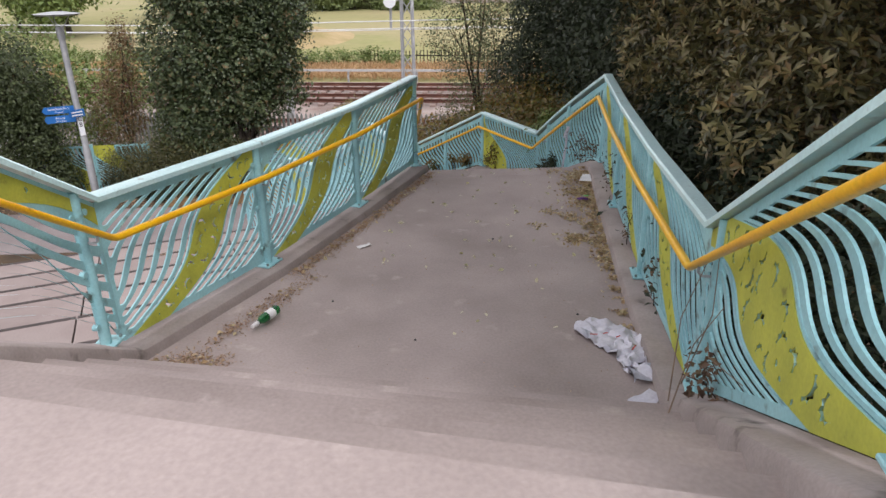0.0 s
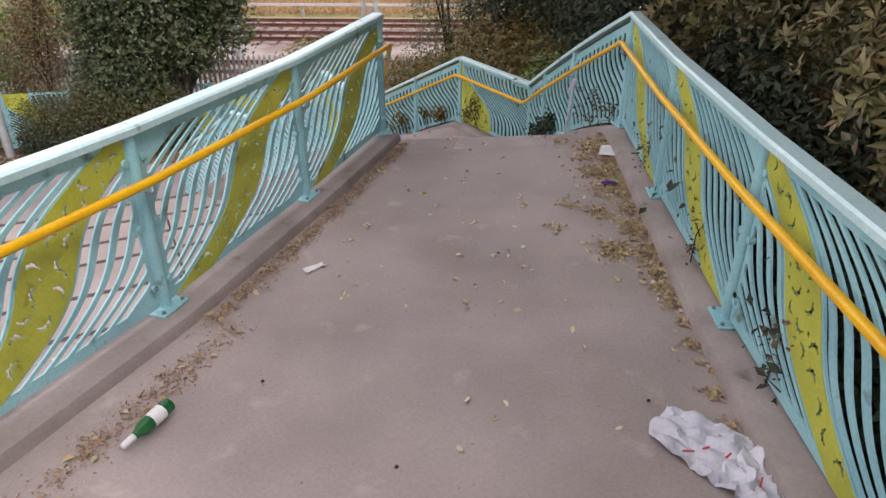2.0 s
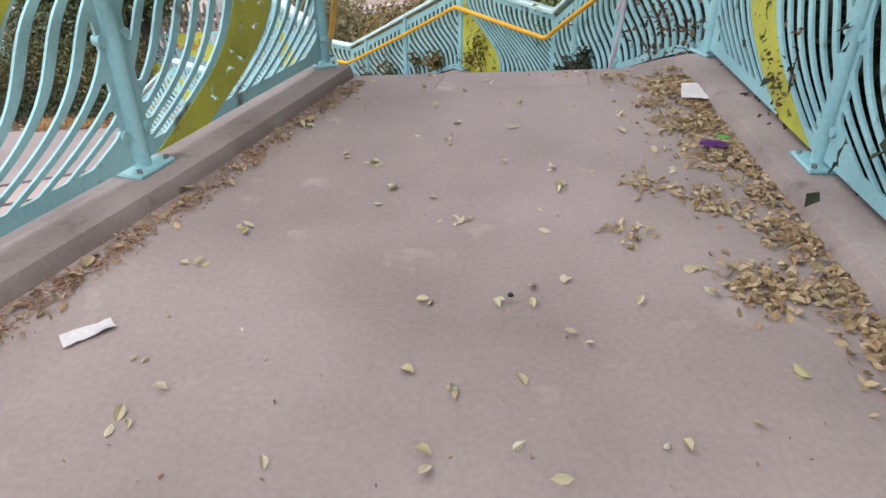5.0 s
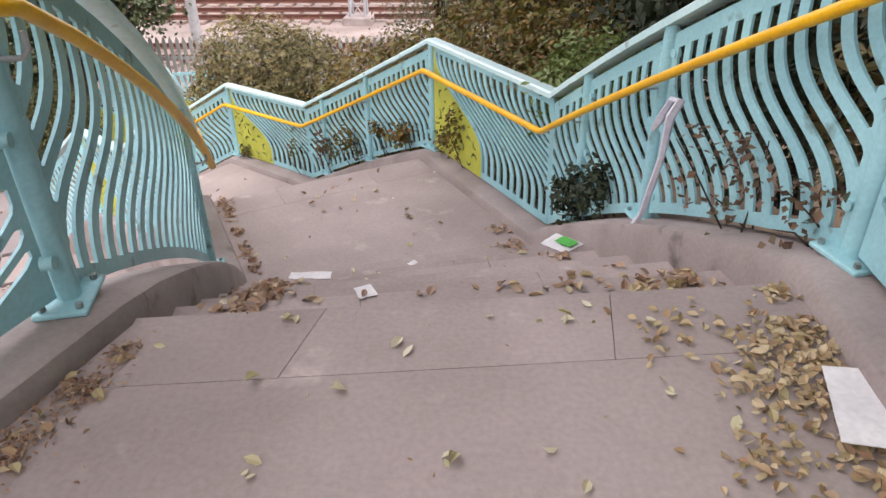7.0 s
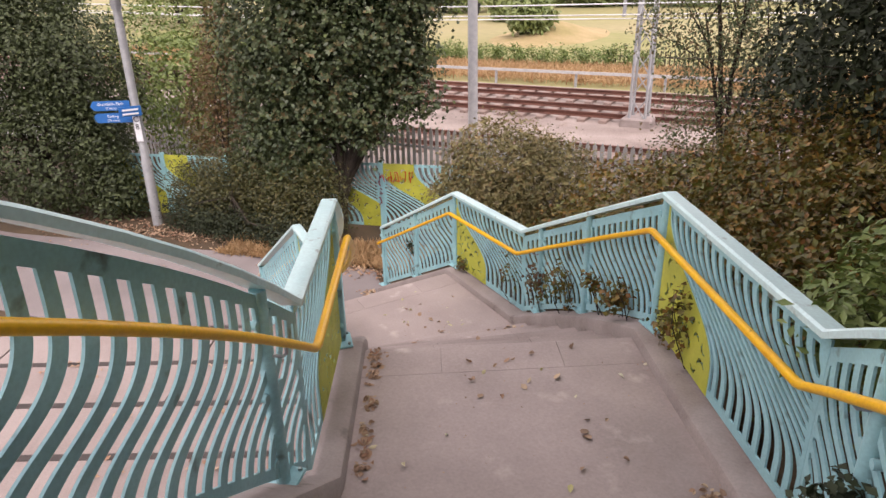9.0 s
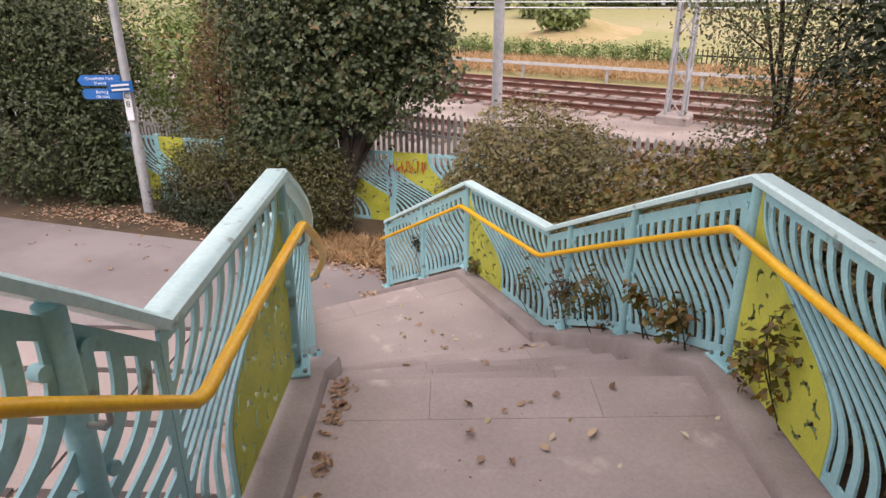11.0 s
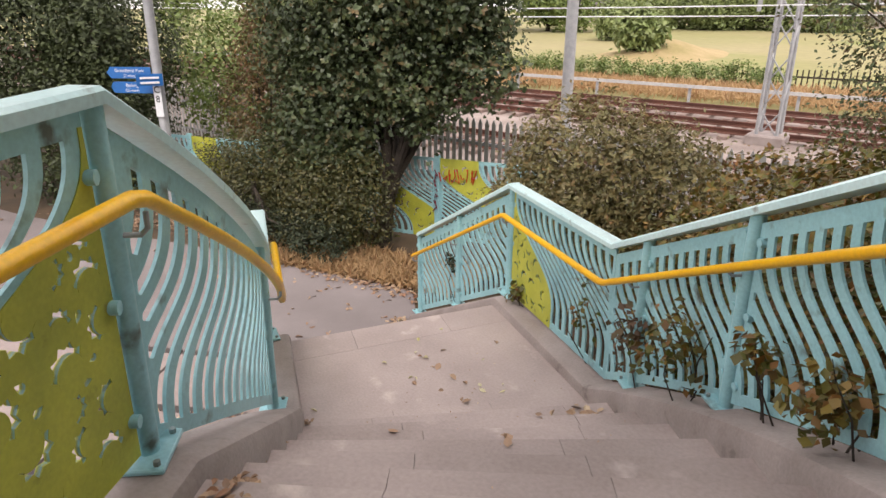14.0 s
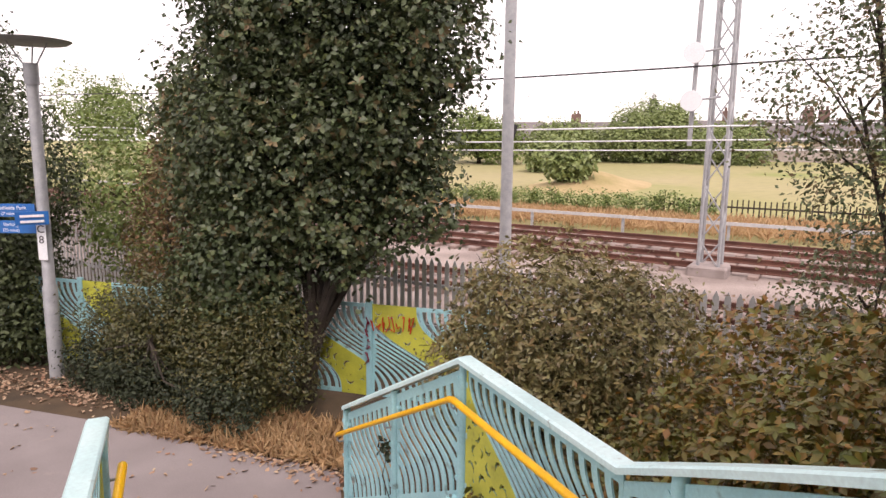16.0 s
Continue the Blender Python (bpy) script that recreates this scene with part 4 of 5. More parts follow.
# ---- field and distance ----
solid("field", MB().add([(-300, 37.8, -3.56), (300, 37.8, -3.56), (300, 46, -3.5), (-300, 46, -3.5), (300, 90, -1.95), (-300, 90, -1.95), (600, 420, -2.2), (-600, 420, -2.2)], [(0, 1, 2, 3), (3, 2, 4, 5), (5, 4, 6, 7)]),
      GRASS, "dry yellow-green grass field", "field", kind="structure")
mound = [(-21.5 + 0.5 * i, 52 + 1.0 * j, -3.36 + 0.037 * (8 + j) * 0.9 + 1.15 * math.exp(-((i - 10) / 5) ** 2 - ((j - 7) / 4) ** 2) - 0.25) for j in range(15) for i in range(21)]
solid("grass_mound", MB().add(mound, [(j * 21 + i, j * 21 + i + 1, (j + 1) * 21 + i + 1, (j + 1) * 21 + i) for j in range(14) for i in range(20)]), DRY_BANK, "low bank of dry tan grass in the field", "bank", kind="structure", smooth=True)
rng_g = np.random.default_rng(3)
gn = 26000
gp = np.stack([rng_g.uniform(-45, 25, gn), rng_g.uniform(38.3, 44.6, gn), np.full(gn, -3.3)], 1)
solid("tall_dry_grass", leaf_mesh("tall_dry_grass", gp, rng_g.normal(size=(gn, 3)) * np.array([1, 1, 0.15]), rng_g.uniform(0.3, 0.75, gn), STRAW, 0.12, 0.1, rng_g), STRAW, "tall pale dry grass beyond the barrier", "grass", kind="stuff")
hedge = thing("field_hedge", (-20, 44.6, -3.5), "low clipped green hedge at the field's edge", "hedge")
foliage("leaves", [(-44 + i * 1.3, 44.6 + 0.2 * math.sin(i), -3.05 + 0.1 * math.sin(i * 2.3), 0.9, 0.6, 0.62) for i in range(30)], 3600, 8, 0.15, LEAF_HEDGE, hedge, 0.12, 21)
picket = thing("picket_fence", (2, 45.2, -3.5), "weathered brown paling fence at the field's edge", "fence")
pk = MB()
for i in range(140):
    pk.box((-8.5 + i * 0.24, 45.2, -3.05 + 0.03 * math.sin(i * 7.1)), (0.06, 0.03, 1.0))
tagged(part("palings", pk, BARK, picket), kind="stuff")
part("rail", MB().box((8, 45.24, -2.9), (33, 0.05, 0.08)), BARK, picket)
for i, (x, y, r, h) in enumerate([(-36, 78, 5, 5.5), (-28, 84, 4, 4.4), (-20, 88, 5, 5.2), (-12, 92, 4.5, 4.6), (-24, 70, 2.2, 2.4), (-19.5, 93, 3.5, 7.0), (-48, 66, 6, 9.5), (-58, 60, 6, 9), (-70, 70, 7, 11), (-39, 60, 4, 7.0), (6, 96, 4, 4), (20, 92, 5, 6), (-82, 62, 6, 10), (-17.3, 56, 1.3, 1.9)]):
    lob = [(x + r * 0.5 * math.cos(k * 2.1 + i), y + r * 0.4 * math.sin(k * 2.1 + i), -2.4 + h * (0.45 + 0.12 * (k % 3)), r * 0.6, r * 0.55, h * 0.42) for k in range(5)]
    plant("far_tree" if h > 5 else "far_shrub", (x, y, -2.6), lob, 1300, 6, 0.42, LEAF_FAR if i % 3 else LEAF_LIGHT, "rounded light green tree beyond the field" if h > 5 else "rounded light green shrub beyond the field", "tree" if h > 5 else "shrub", 0.2, 0.35, 60 + i)
far_l = [(-28 + 1.5 * k, 87 + math.sin(k), -0.4 + 0.5 * math.sin(k * 1.9) + (1.2 if 3 < k < 9 else 0), 1.7, 1.7, 2.1 + (0.9 if 3 < k < 9 else 0)) for k in range(14)]
plant("far_hedge", (-18, 87, -2.1), far_l, 3800, 7, 0.3, LEAF_FAR, "long overgrown hedge beyond the field", "hedge", 0.12, 0.3, 59)
con = [(-21.5, 96, 4.6 - k * 1.6, 0.5 + 0.45 * k, 0.5 + 0.45 * k, 1.2) for k in range(5)]
plant("conifer", (-21.5, 96, -2.3), con, 1300, 6, 0.35, LEAF_DARK, "dark pointed conifer above the houses", "tree", 0.15, 0.2, 88)


def house(x, y, w, mat, chim):
    t = thing("house", (x, y, -4.5), "two-storey rendered terraced house with tiled roof and chimney", "house", "houses beyond the field")
    e, z0, ridge = 0.6, -4.5, 3.3
    part("wall", MB().box((x, y, (z0 + e) / 2), (w, 7, e - z0)), mat, t)
    ro = part("roof", MB().add([(x - w / 2, y - 3.8, e - 0.15), (x + w / 2, y - 3.8, e - 0.15), (x + w / 2, y, ridge), (x - w / 2, y, ridge), (x + w / 2, y + 3.8, e - 0.15), (x - w / 2, y + 3.8, e - 0.15)],
                               [(0, 1, 2, 3), (3, 2, 4, 5), (0, 3, 5), (1, 4, 2), (0, 5, 4, 1)]), ROOF, t)
    part("chimney", MB().box((x + chim * w, y, ridge + 0.4), (1.3, 0.9, 1.7)), BRICK, ro)
    for k in (-0.3, 0.3):
        part("chimney_pot", MB().tube([(x + chim * w + k, y, ridge + 1.2), (x + chim * w + k, y, ridge + 1.75)], 0.17, 8), BRICK, ro)
    for wx in (-0.26, 0.24):
        for wz in (-0.7, -3.2):
            wi = part("window", MB().box((x + wx * w, y - 3.53, wz), (1.7, 0.14, 1.3)), SIGN_WHITE, t)
            for s in (-0.4, 0.4):
                part("pane", MB().box((x + wx * w + s, y - 3.6, wz), (0.66, 0.06, 1.1)), PANE, wi)


for i in range(16):
    house(-46 + i * 7.6, 112 + 2 * math.sin(i), 7.5, CREAM if i == 5 else HOUSE_WALL, (-0.4, 0.1, 0.38)[i % 3])
solid("garden_fence", MB().box((10, 101, -1.2), (60, 0.15, 2.0)), HOUSE_WALL, "pale weathered garden fence behind the field", "fence", kind="structure")
house(-96, 104, 9, HOUSE_WALL, 0.3)

# ---- near planting ----
tree_l = [(-7.1, 18.4, -0.2, 1.4, 1.2, 1.5), (-8.0, 18.3, 0.3, 1.3, 1.2, 1.5), (-6.1, 18.6, 0.6, 1.1, 1.0, 1.3), (-6.9, 18.6, 1.9, 1.5, 1.4, 1.5), (-7.8, 18.5, 2.4, 1.2, 1.2, 1.4), (-6.0, 18.8, 2.2, 1.1, 1.1, 1.3), (-6.9, 18.6, 3.8, 1.3, 1.2, 1.4), (-8.5, 18.3, -0.9, 0.8, 0.8, 1.0), (-7.7, 17.9, -1.6, 0.9, 0.7, 0.9), (-5.3, 18.9, 1.4, 0.7, 0.8, 0.9), (-5.6, 18.7, 0.0, 0.7, 0.6, 0.6), (-7.6, 17.75, -2.5, 0.8, 0.5, 0.8), (-8.4, 17.9, -2.2, 0.8, 0.6, 0.8), (-6.2, 18.3, -1.2, 0.7, 0.6, 0.6), (-5.4, 18.7, -0.8, 0.6, 0.5, 0.5)]
plant("tree", (-6.75, 18.0, GROUND), tree_l, 9000, 9, 0.086, LEAF_TREE, "dense dark green field maple with a forked dark trunk", "tree", 0.11, 0.18, 2, 0.7, whorl=3400, outer=LEAF_SAGE)
red_l = [(-10.6, 18.9, -0.9, 0.6, 0.5, 0.9), (-10.3, 18.8, 0.1, 0.45, 0.45, 0.7), (-10.9, 18.8, -1.8, 0.8, 0.6, 0.9), (-10.4, 18.9, 0.7, 0.3, 0.3, 0.5)]
plant("sapling", (-10.5, 18.8, GROUND), red_l, 900, 8, 0.08, LEAF_REDDISH, "thin reddish-green young tree by the fence", "tree", 0.05, 0.1, 3, 0.45)
left_l = [(-13.6, 16.6, -2.2, 1.9, 1.6, 1.5), (-14.6, 16.4, -0.4, 2.0, 1.7, 1.8), (-13.0, 17.2, -0.6, 1.3, 1.2, 1.5), (-15.8, 15.8, 1.4, 2.0, 1.7, 1.8), (-14.6, 17.0, 1.2, 1.3, 1.3, 1.5), (-17.2, 14.5, -1.0, 2.2, 1.8, 2.5), (-15.6, 16.6, 3.0, 1.6, 1.3, 1.4), (-11.9, 16.55, -2.8, 0.75, 0.45, 0.8), (-12.1, 16.5, -1.7, 0.8, 0.5, 0.9), (-11.5, 16.7, -3.0, 0.4, 0.35, 0.6), (-12.5, 16.5, -0.6, 0.9, 0.7, 1.0)]
plant("large_shrub", (-14.2, 16.6, GROUND), left_l, 11000, 9, 0.1, LEAF_GREEN, "tall dense dark green shrub beside the footpath", "shrub", 0.1, 0.13, 4, 0.5)
left2 = [(-13.2, 20.2, -1.6, 1.6, 1.2, 1.6), (-15.5, 21.5, -1.0, 2.0, 1.6, 1.9), (-11.8, 21.8, -1.7, 1.3, 1.0, 1.5)]
plant("tree", (-13.8, 21.0, GROUND), left2, 1500, 8, 0.12, LEAF_LIGHT, "leafy mid-green tree behind the fence", "tree", 0.1, 0.16, 5, 0.6)
low = [(-10.0 + 0.42 * i, 17.2 + 0.12 * math.sin(i * 1.7), -3.0 + 0.3 * math.sin(i * 2.6), 0.5, 0.5, 0.72) for i in range(9)]
plant("low_shrub", (-8.5, 17.2, GROUND), low, 4200, 8, 0.06, LEAF_OLIVE, "scruffy low green and rust shrub below the tree", "shrub", 0.03, 0.15, 6, 0.5, floor=GROUND)
low2 = [(-9.9 + 0.6 * i, 16.75 + 0.1 * math.sin(i * 2.2), -3.35, 0.5, 0.35, 0.4) for i in range(6)]
plant("low_shrub", (-8.4, 16.8, GROUND), low2, 1500, 8, 0.06, LEAF_DARK, "low dark green ground shrub at the path's edge", "shrub", 0.03, 0.07, 7, 0.5, floor=GROUND)
rb = [(-2.9, 17.5, -1.95, 1.05, 0.9, 1.05), (-2.2, 17.7, -2.15, 0.9, 0.85, 0.95), (-3.45, 17.4, -2.45, 0.75, 0.75, 0.85), (-2.8, 17.3, -2.8, 1.1, 0.9, 0.8)]
plant("round_bush", (-2.9, 17.5, GROUND), rb, 3400, 9, 0.062, LEAF_BUSH, "rounded olive-brown evergreen bush beyond the railing", "bush", 0.05, 0.09, 8, 0.45, floor=GROUND, whorl=2200, outer=LEAF_LIT_OUTER)
airy = [(-0.4, 20.4, 0.6, 1.2, 1.0, 0.9), (0.4, 20.3, 1.8, 1.2, 1.0, 1.0), (-0.5, 20.5, 2.7, 0.8, 0.8, 0.7), (0.1, 20.3, -0.7, 1.0, 0.9, 0.8), (0.9, 20.2, 0.5, 1.0, 0.9, 1.3), (-0.2, 20.4, -1.7, 0.8, 0.8, 0.7)]
plant("airy_tree", (0.3, 20.3, GROUND), airy, 2400, 7, 0.07, LEAF_SAGE, "thin airy tree with gaps between grey-green leaves", "tree", 0.09, 0.2, 9, 0.55)
# shrubs along the outer side of the stairs
rust = [(1.9, 12.6, -1.3, 0.9, 0.8, 0.75), (1.2, 13.5, -1.5, 0.95, 0.85, 0.8), (0.5, 14.4, -1.75, 0.95, 0.85, 0.85), (-0.3, 15.2, -2.1, 0.9, 0.8, 0.9), (-1.1, 16.0, -2.6, 0.9, 0.8, 0.9), (2.3, 13.7, -1.0, 1.1, 1.0, 0.9), (1.4, 14.9, -1.2, 1.1, 1.0, 0.9), (0.4, 16.0, -1.7, 1.1, 1.0, 0.9), (-0.6, 16.9, -2.1, 1.0, 0.9, 0.9), (2.6, 15.4, -0.7, 1.3, 1.2, 1.0), (1.4, 16.6, -1.2, 1.2, 1.1, 1.0)]
plant("hawthorn_thicket", (0.8, 14.8, -2.8), rust, 7500, 9, 0.058, LEAF_RUST, "browning rust-and-olive thicket beside the stair railing", "shrub", 0.05, 0.09, 10, 0.6, whorl=4000, outer=LEAF_GOLD)
# lobes above z = 4 are out of view, there to block skylight
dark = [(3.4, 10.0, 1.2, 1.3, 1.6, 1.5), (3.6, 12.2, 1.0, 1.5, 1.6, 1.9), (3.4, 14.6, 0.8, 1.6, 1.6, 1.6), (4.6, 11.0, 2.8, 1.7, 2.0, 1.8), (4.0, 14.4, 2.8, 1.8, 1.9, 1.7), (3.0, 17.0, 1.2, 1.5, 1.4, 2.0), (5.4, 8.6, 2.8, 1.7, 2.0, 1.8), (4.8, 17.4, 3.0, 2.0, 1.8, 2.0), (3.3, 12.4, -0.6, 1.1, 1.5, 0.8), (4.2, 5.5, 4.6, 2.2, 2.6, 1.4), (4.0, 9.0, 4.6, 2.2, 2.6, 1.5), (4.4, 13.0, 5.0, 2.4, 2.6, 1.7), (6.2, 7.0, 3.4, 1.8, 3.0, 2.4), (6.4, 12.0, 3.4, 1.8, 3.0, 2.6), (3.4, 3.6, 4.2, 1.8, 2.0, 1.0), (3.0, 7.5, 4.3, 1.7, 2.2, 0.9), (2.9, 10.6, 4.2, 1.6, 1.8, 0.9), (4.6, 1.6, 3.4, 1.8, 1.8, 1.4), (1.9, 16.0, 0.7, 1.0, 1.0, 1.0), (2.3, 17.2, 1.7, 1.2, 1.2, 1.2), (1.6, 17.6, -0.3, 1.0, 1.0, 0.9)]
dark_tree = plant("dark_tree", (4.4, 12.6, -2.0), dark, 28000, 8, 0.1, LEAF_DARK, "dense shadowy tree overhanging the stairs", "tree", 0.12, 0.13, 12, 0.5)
# two more leaf layers overhead, unseen, added to shade the right side
foliage("shade_canopy", [(2.9, 2.0, 4.5, 1.7, 1.8, 0.8), (2.8, 5.0, 4.7, 1.7, 2.0, 0.9), (2.7, 8.2, 4.6, 1.7, 2.0, 0.9), (2.7, 11.2, 4.4, 1.6, 2.0, 0.9), (2.8, 13.4, 3.6, 1.4, 1.4, 0.9)], 9000, 8, 0.12, LEAF_DARK, dark_tree, 0.16, 77, 0.5)
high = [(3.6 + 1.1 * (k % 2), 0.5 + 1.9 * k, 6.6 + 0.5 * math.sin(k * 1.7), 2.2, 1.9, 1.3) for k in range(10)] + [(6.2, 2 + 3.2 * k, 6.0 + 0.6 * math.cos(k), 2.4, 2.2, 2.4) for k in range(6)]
foliage("unseen_shade_crown", high, 3600, 8, 0.24, LEAF_DARK, dark_tree, 0.3, 78, 0.5)
near = [(3.5, 4.7, 1.3, 0.95, 1.3, 0.9), (3.7, 6.6, 1.4, 1.15, 1.3, 0.95), (4.3, 5.2, 2.2, 1.3, 1.5, 1.0), (4.6, 3.6, 1.7, 1.2, 1.2, 1.1), (3.4, 8.4, 1.6, 1.0, 1.3, 1.0), (4.6, 7.2, 2.6, 1.3, 1.6, 1.0), (3.9, 5.6, 0.4, 1.2, 2.0, 0.8), (3.5, 8.6, 0.3, 0.9, 1.2, 0.9)]
# outer whorls take the lighter tones, as leaves catching the light
plant("evergreen_shrub", (4.2, 5.8, -0.6), near, 5200, 9, 0.085, LEAF_PALE, "large evergreen shrub above the railing, outer leaves coloured as lit", "shrub", 0.08, 0.08, 14, 0.38, whorl=5000, outer=LEAF_LIT_OUTER)
# added dark leaves that stand for the shade seen through the slots
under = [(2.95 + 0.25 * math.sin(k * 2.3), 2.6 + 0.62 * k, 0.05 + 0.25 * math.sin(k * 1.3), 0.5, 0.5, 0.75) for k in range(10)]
plant("shade_filler_shrub", (3.0, 5.4, -0.7), under, 3600, 8, 0.08, LEAF_DARK, "dark leaves added behind the railing in place of deep shade", "shrub", 0.03, 0.1, 18, 0.5)
tip = [(2.75, 5.3, 0.95, 0.35, 0.6, 0.3), (2.7, 6.3, 0.9, 0.3, 0.5, 0.35), (2.9, 4.5, 1.0, 0.35, 0.4, 0.3)]
plant("overhanging_branch", (3.0, 5.4, -0.5), tip, 420, 8, 0.075, LEAF_DARK, "green leafy branch drooping onto the top rail", "shrub", 0.02, 0.07, 15, 0.4)
tip2 = [(1.75, 10.9, -0.35, 0.35, 0.35, 0.28), (1.95, 11.3, -0.3, 0.4, 0.4, 0.35)]
plant("overhanging_branch", (2.2, 11.4, -1.6), tip2, 330, 8, 0.07, LEAF_LIGHT, "green leafy branch spilling over the railing corner", "shrub", 0.02, 0.06, 16, 0.4)

# dry grass and leaf litter at the path's edge
dn = 5200
dp = np.stack([rng_g.uniform(-8.2, -4.4, dn), np.zeros(dn), np.full(dn, GROUND + 0.06)], 1)
dp[:, 1] = 16.75 + 0.22 * (dp[:, 0] + 6) + rng_g.uniform(-0.35, 0.75, dn)
solid("dry_grass", leaf_mesh("dry_grass", dp, rng_g.normal(size=(dn, 3)) * np.array([1, 1, 0.35]), rng_g.uniform(0.12, 0.42, dn), STRAW, 0.09, 0.15, rng_g), STRAW, "straw-coloured dry grass beside the footpath", "grass", kind="stuff")


# ---- lamp post with fingerposts ----
def text_on(parent, name, body, size, centre, m, mat):
    cu = bpy.data.curves.new(name, "FONT")
    cu.body, cu.size, cu.extrude, cu.align_x, cu.align_y = body, size, 0.001, "CENTER", "CENTER"
    tmp = new(name, cu)
    dg = bpy.context.evaluated_depsgraph_get()
    me = bpy.data.meshes.new_from_object(tmp.evaluated_get(dg))
    bpy.data.objects.remove(tmp)
    me.transform(Matrix.Translation(centre) @ m)
    me.materials.clear()
    me.materials.append(mat)
    return part(name, me, mat, parent)


lamp = thing("street_lamp", (-10.65, 16.62, GROUND), "grey steel street lamp with a flat disc head and blue fingerposts", "street lamp")
px, py = -10.65, 16.62
part("pole", MB().tube([(px, py, GROUND), (px, py, -2.2), (px, py, -2.15), (px, py, 0.85)], [0.105, 0.105, 0.085, 0.08], 16), GALV, lamp, smooth=True)
part("collar", MB().tube([(px, py, 0.8), (px, py, 1.1)], 0.1, 16), GALV, lamp, smooth=True)
hd = part("lamp_head", MB().tube([(px, py, 1.38), (px, py, 1.42), (px, py, 1.47)], [0.5, 0.56, 0.2], 32), GALV, lamp, "flat grey disc reflector", smooth=True)
for k in range(3):
    a = k * 2.1 + 0.4
    part("head_strut", MB().tube([(px + 0.09 * math.cos(a), py + 0.09 * math.sin(a), 1.07), (px + 0.3 * math.cos(a), py + 0.3 * math.sin(a), 1.39)], 0.012, 6), GALV, hd)
plate_m = pose(0, 0, 0, 90, 0, 34)
part("number_plate", MB().box((px + 0.06, py - 0.085, -1.45), (0.13, 0.012, 0.62), pose(0, 0, 0, 0, 0, 34)), SIGN_WHITE, lamp, "white number plate")
text_on(lamp, "plate_letter", "C", 0.16, Vector((px + 0.066, py - 0.096, -1.30)), plate_m, BLACK)
text_on(lamp, "plate_digit", "8", 0.16, Vector((px + 0.066, py - 0.096, -1.46)), plate_m, BLACK)


def finger(z, yaw, length, lines, flip, h=0.19):
    m = pose(0, 0, 0, 0, 0, yaw)
    d = m.to_3x3() @ Vector((1, 0, 0))
    n = m.to_3x3() @ Vector((0, -1, 0))
    s = -1 if flip else 1
    c = Vector((px, py, z)) + n * 0.06
    prof = [(0.08 * s, -h / 2), (length * s, -h / 2), ((length + 0.07) * s, 0), (length * s, h / 2), (0.08 * s, h / 2)]
    mb = MB()
    k = len(prof)
    pts = [c + d * u + Vector((0, 0, v)) + n * w for w in (0, 0.025) for u, v in prof]
    mb.add(pts, [tuple(range(k)), tuple(range(2 * k - 1, k - 1, -1))] + [(i, (i + 1) % k, k + (i + 1) % k, k + i) for i in range(k)])
    f = part("fingerpost", mb, BLUE, lamp, "blue direction sign with white lettering")
    t = m @ pose(0, 0, 0, 90, 0, 0)
    for i, (body, size, dz) in enumerate(lines):
        text_on(f, "sign_text", body, size, c + d * s * (length / 2 + 0.06) + n * 0.028 + Vector((0, 0, dz)), t, SIGN_WHITE)


finger(-1.02, 34, 0.78, [("Greatfields Park", 0.078, 0.035), ("(7 mins)", 0.066, -0.05)], True)
finger(-1.27, 30, 0.78, [("Barking", 0.075, 0.035), ("(25 mins)", 0.066, -0.05)], True)
part("rail_symbol", MB().box(Vector((px, py, -1.25)) + Vector((-0.19, -0.2, 0)), (0.11, 0.012, 0.075), pose(0, 0, 0, 0, 0, 30)), RED, lamp, "small red panel on the sign")
fm = MB()
fm.box(Vector((px, py, -1.12)) + Vector((0.1, -0.22, 0)), (0.42, 0.025, 0.2), pose(0, 0, 0, 0, 0, 62))
ff = part("fingerpost", fm, BLUE, lamp, "blue direction sign turned edgeways")
for dz in (0.035, -0.045):
    part("lettering_bar", MB().box(Vector((px, py, -1.12 + dz)) + Vector((0.113, -0.227, 0)), (0.3, 0.027, 0.035), pose(0, 0, 0, 0, 0, 62)), SIGN_WHITE, ff)


# ---- boundary fence panels with waves ----
def art_fence(name, a, b, count, seed):
    t = thing(name, a, "teal steel boundary fence with wavy cuts, lime shapes and scrawled graffiti", "fence")
    for i in range(count):
        p, q = lerp(a, b, i / count), lerp(a, b, (i + 1) / count)
        d = Vector((q[0] - p[0], q[1] - p[1], 0)).normalized()
        for e in ((p, q) if i == count - 1 else (p,)):
            part("post", MB().box((e[0], e[1], GROUND + 0.72), (0.1, 0.06, 1.44), Matrix((d, (d.y, -d.x, 0), (0, 0, 1))).transposed(), 0.01), TEAL, t)
        panel(t, p, q, "fence", seed + i, 1.45)
    return t


art_fence("boundary_fence", (-7.75, 18.1, GROUND), (-4.35, 19.0, GROUND), 2, 70)
art_fence("boundary_fence", (-12.4, 16.85, GROUND), (-9.4, 17.62, GROUND), 2, 80)


# ---- litter on the stairs ----
FLIGHTS = [(1, 7), (5, 7), (7, 7), (9, 6)]


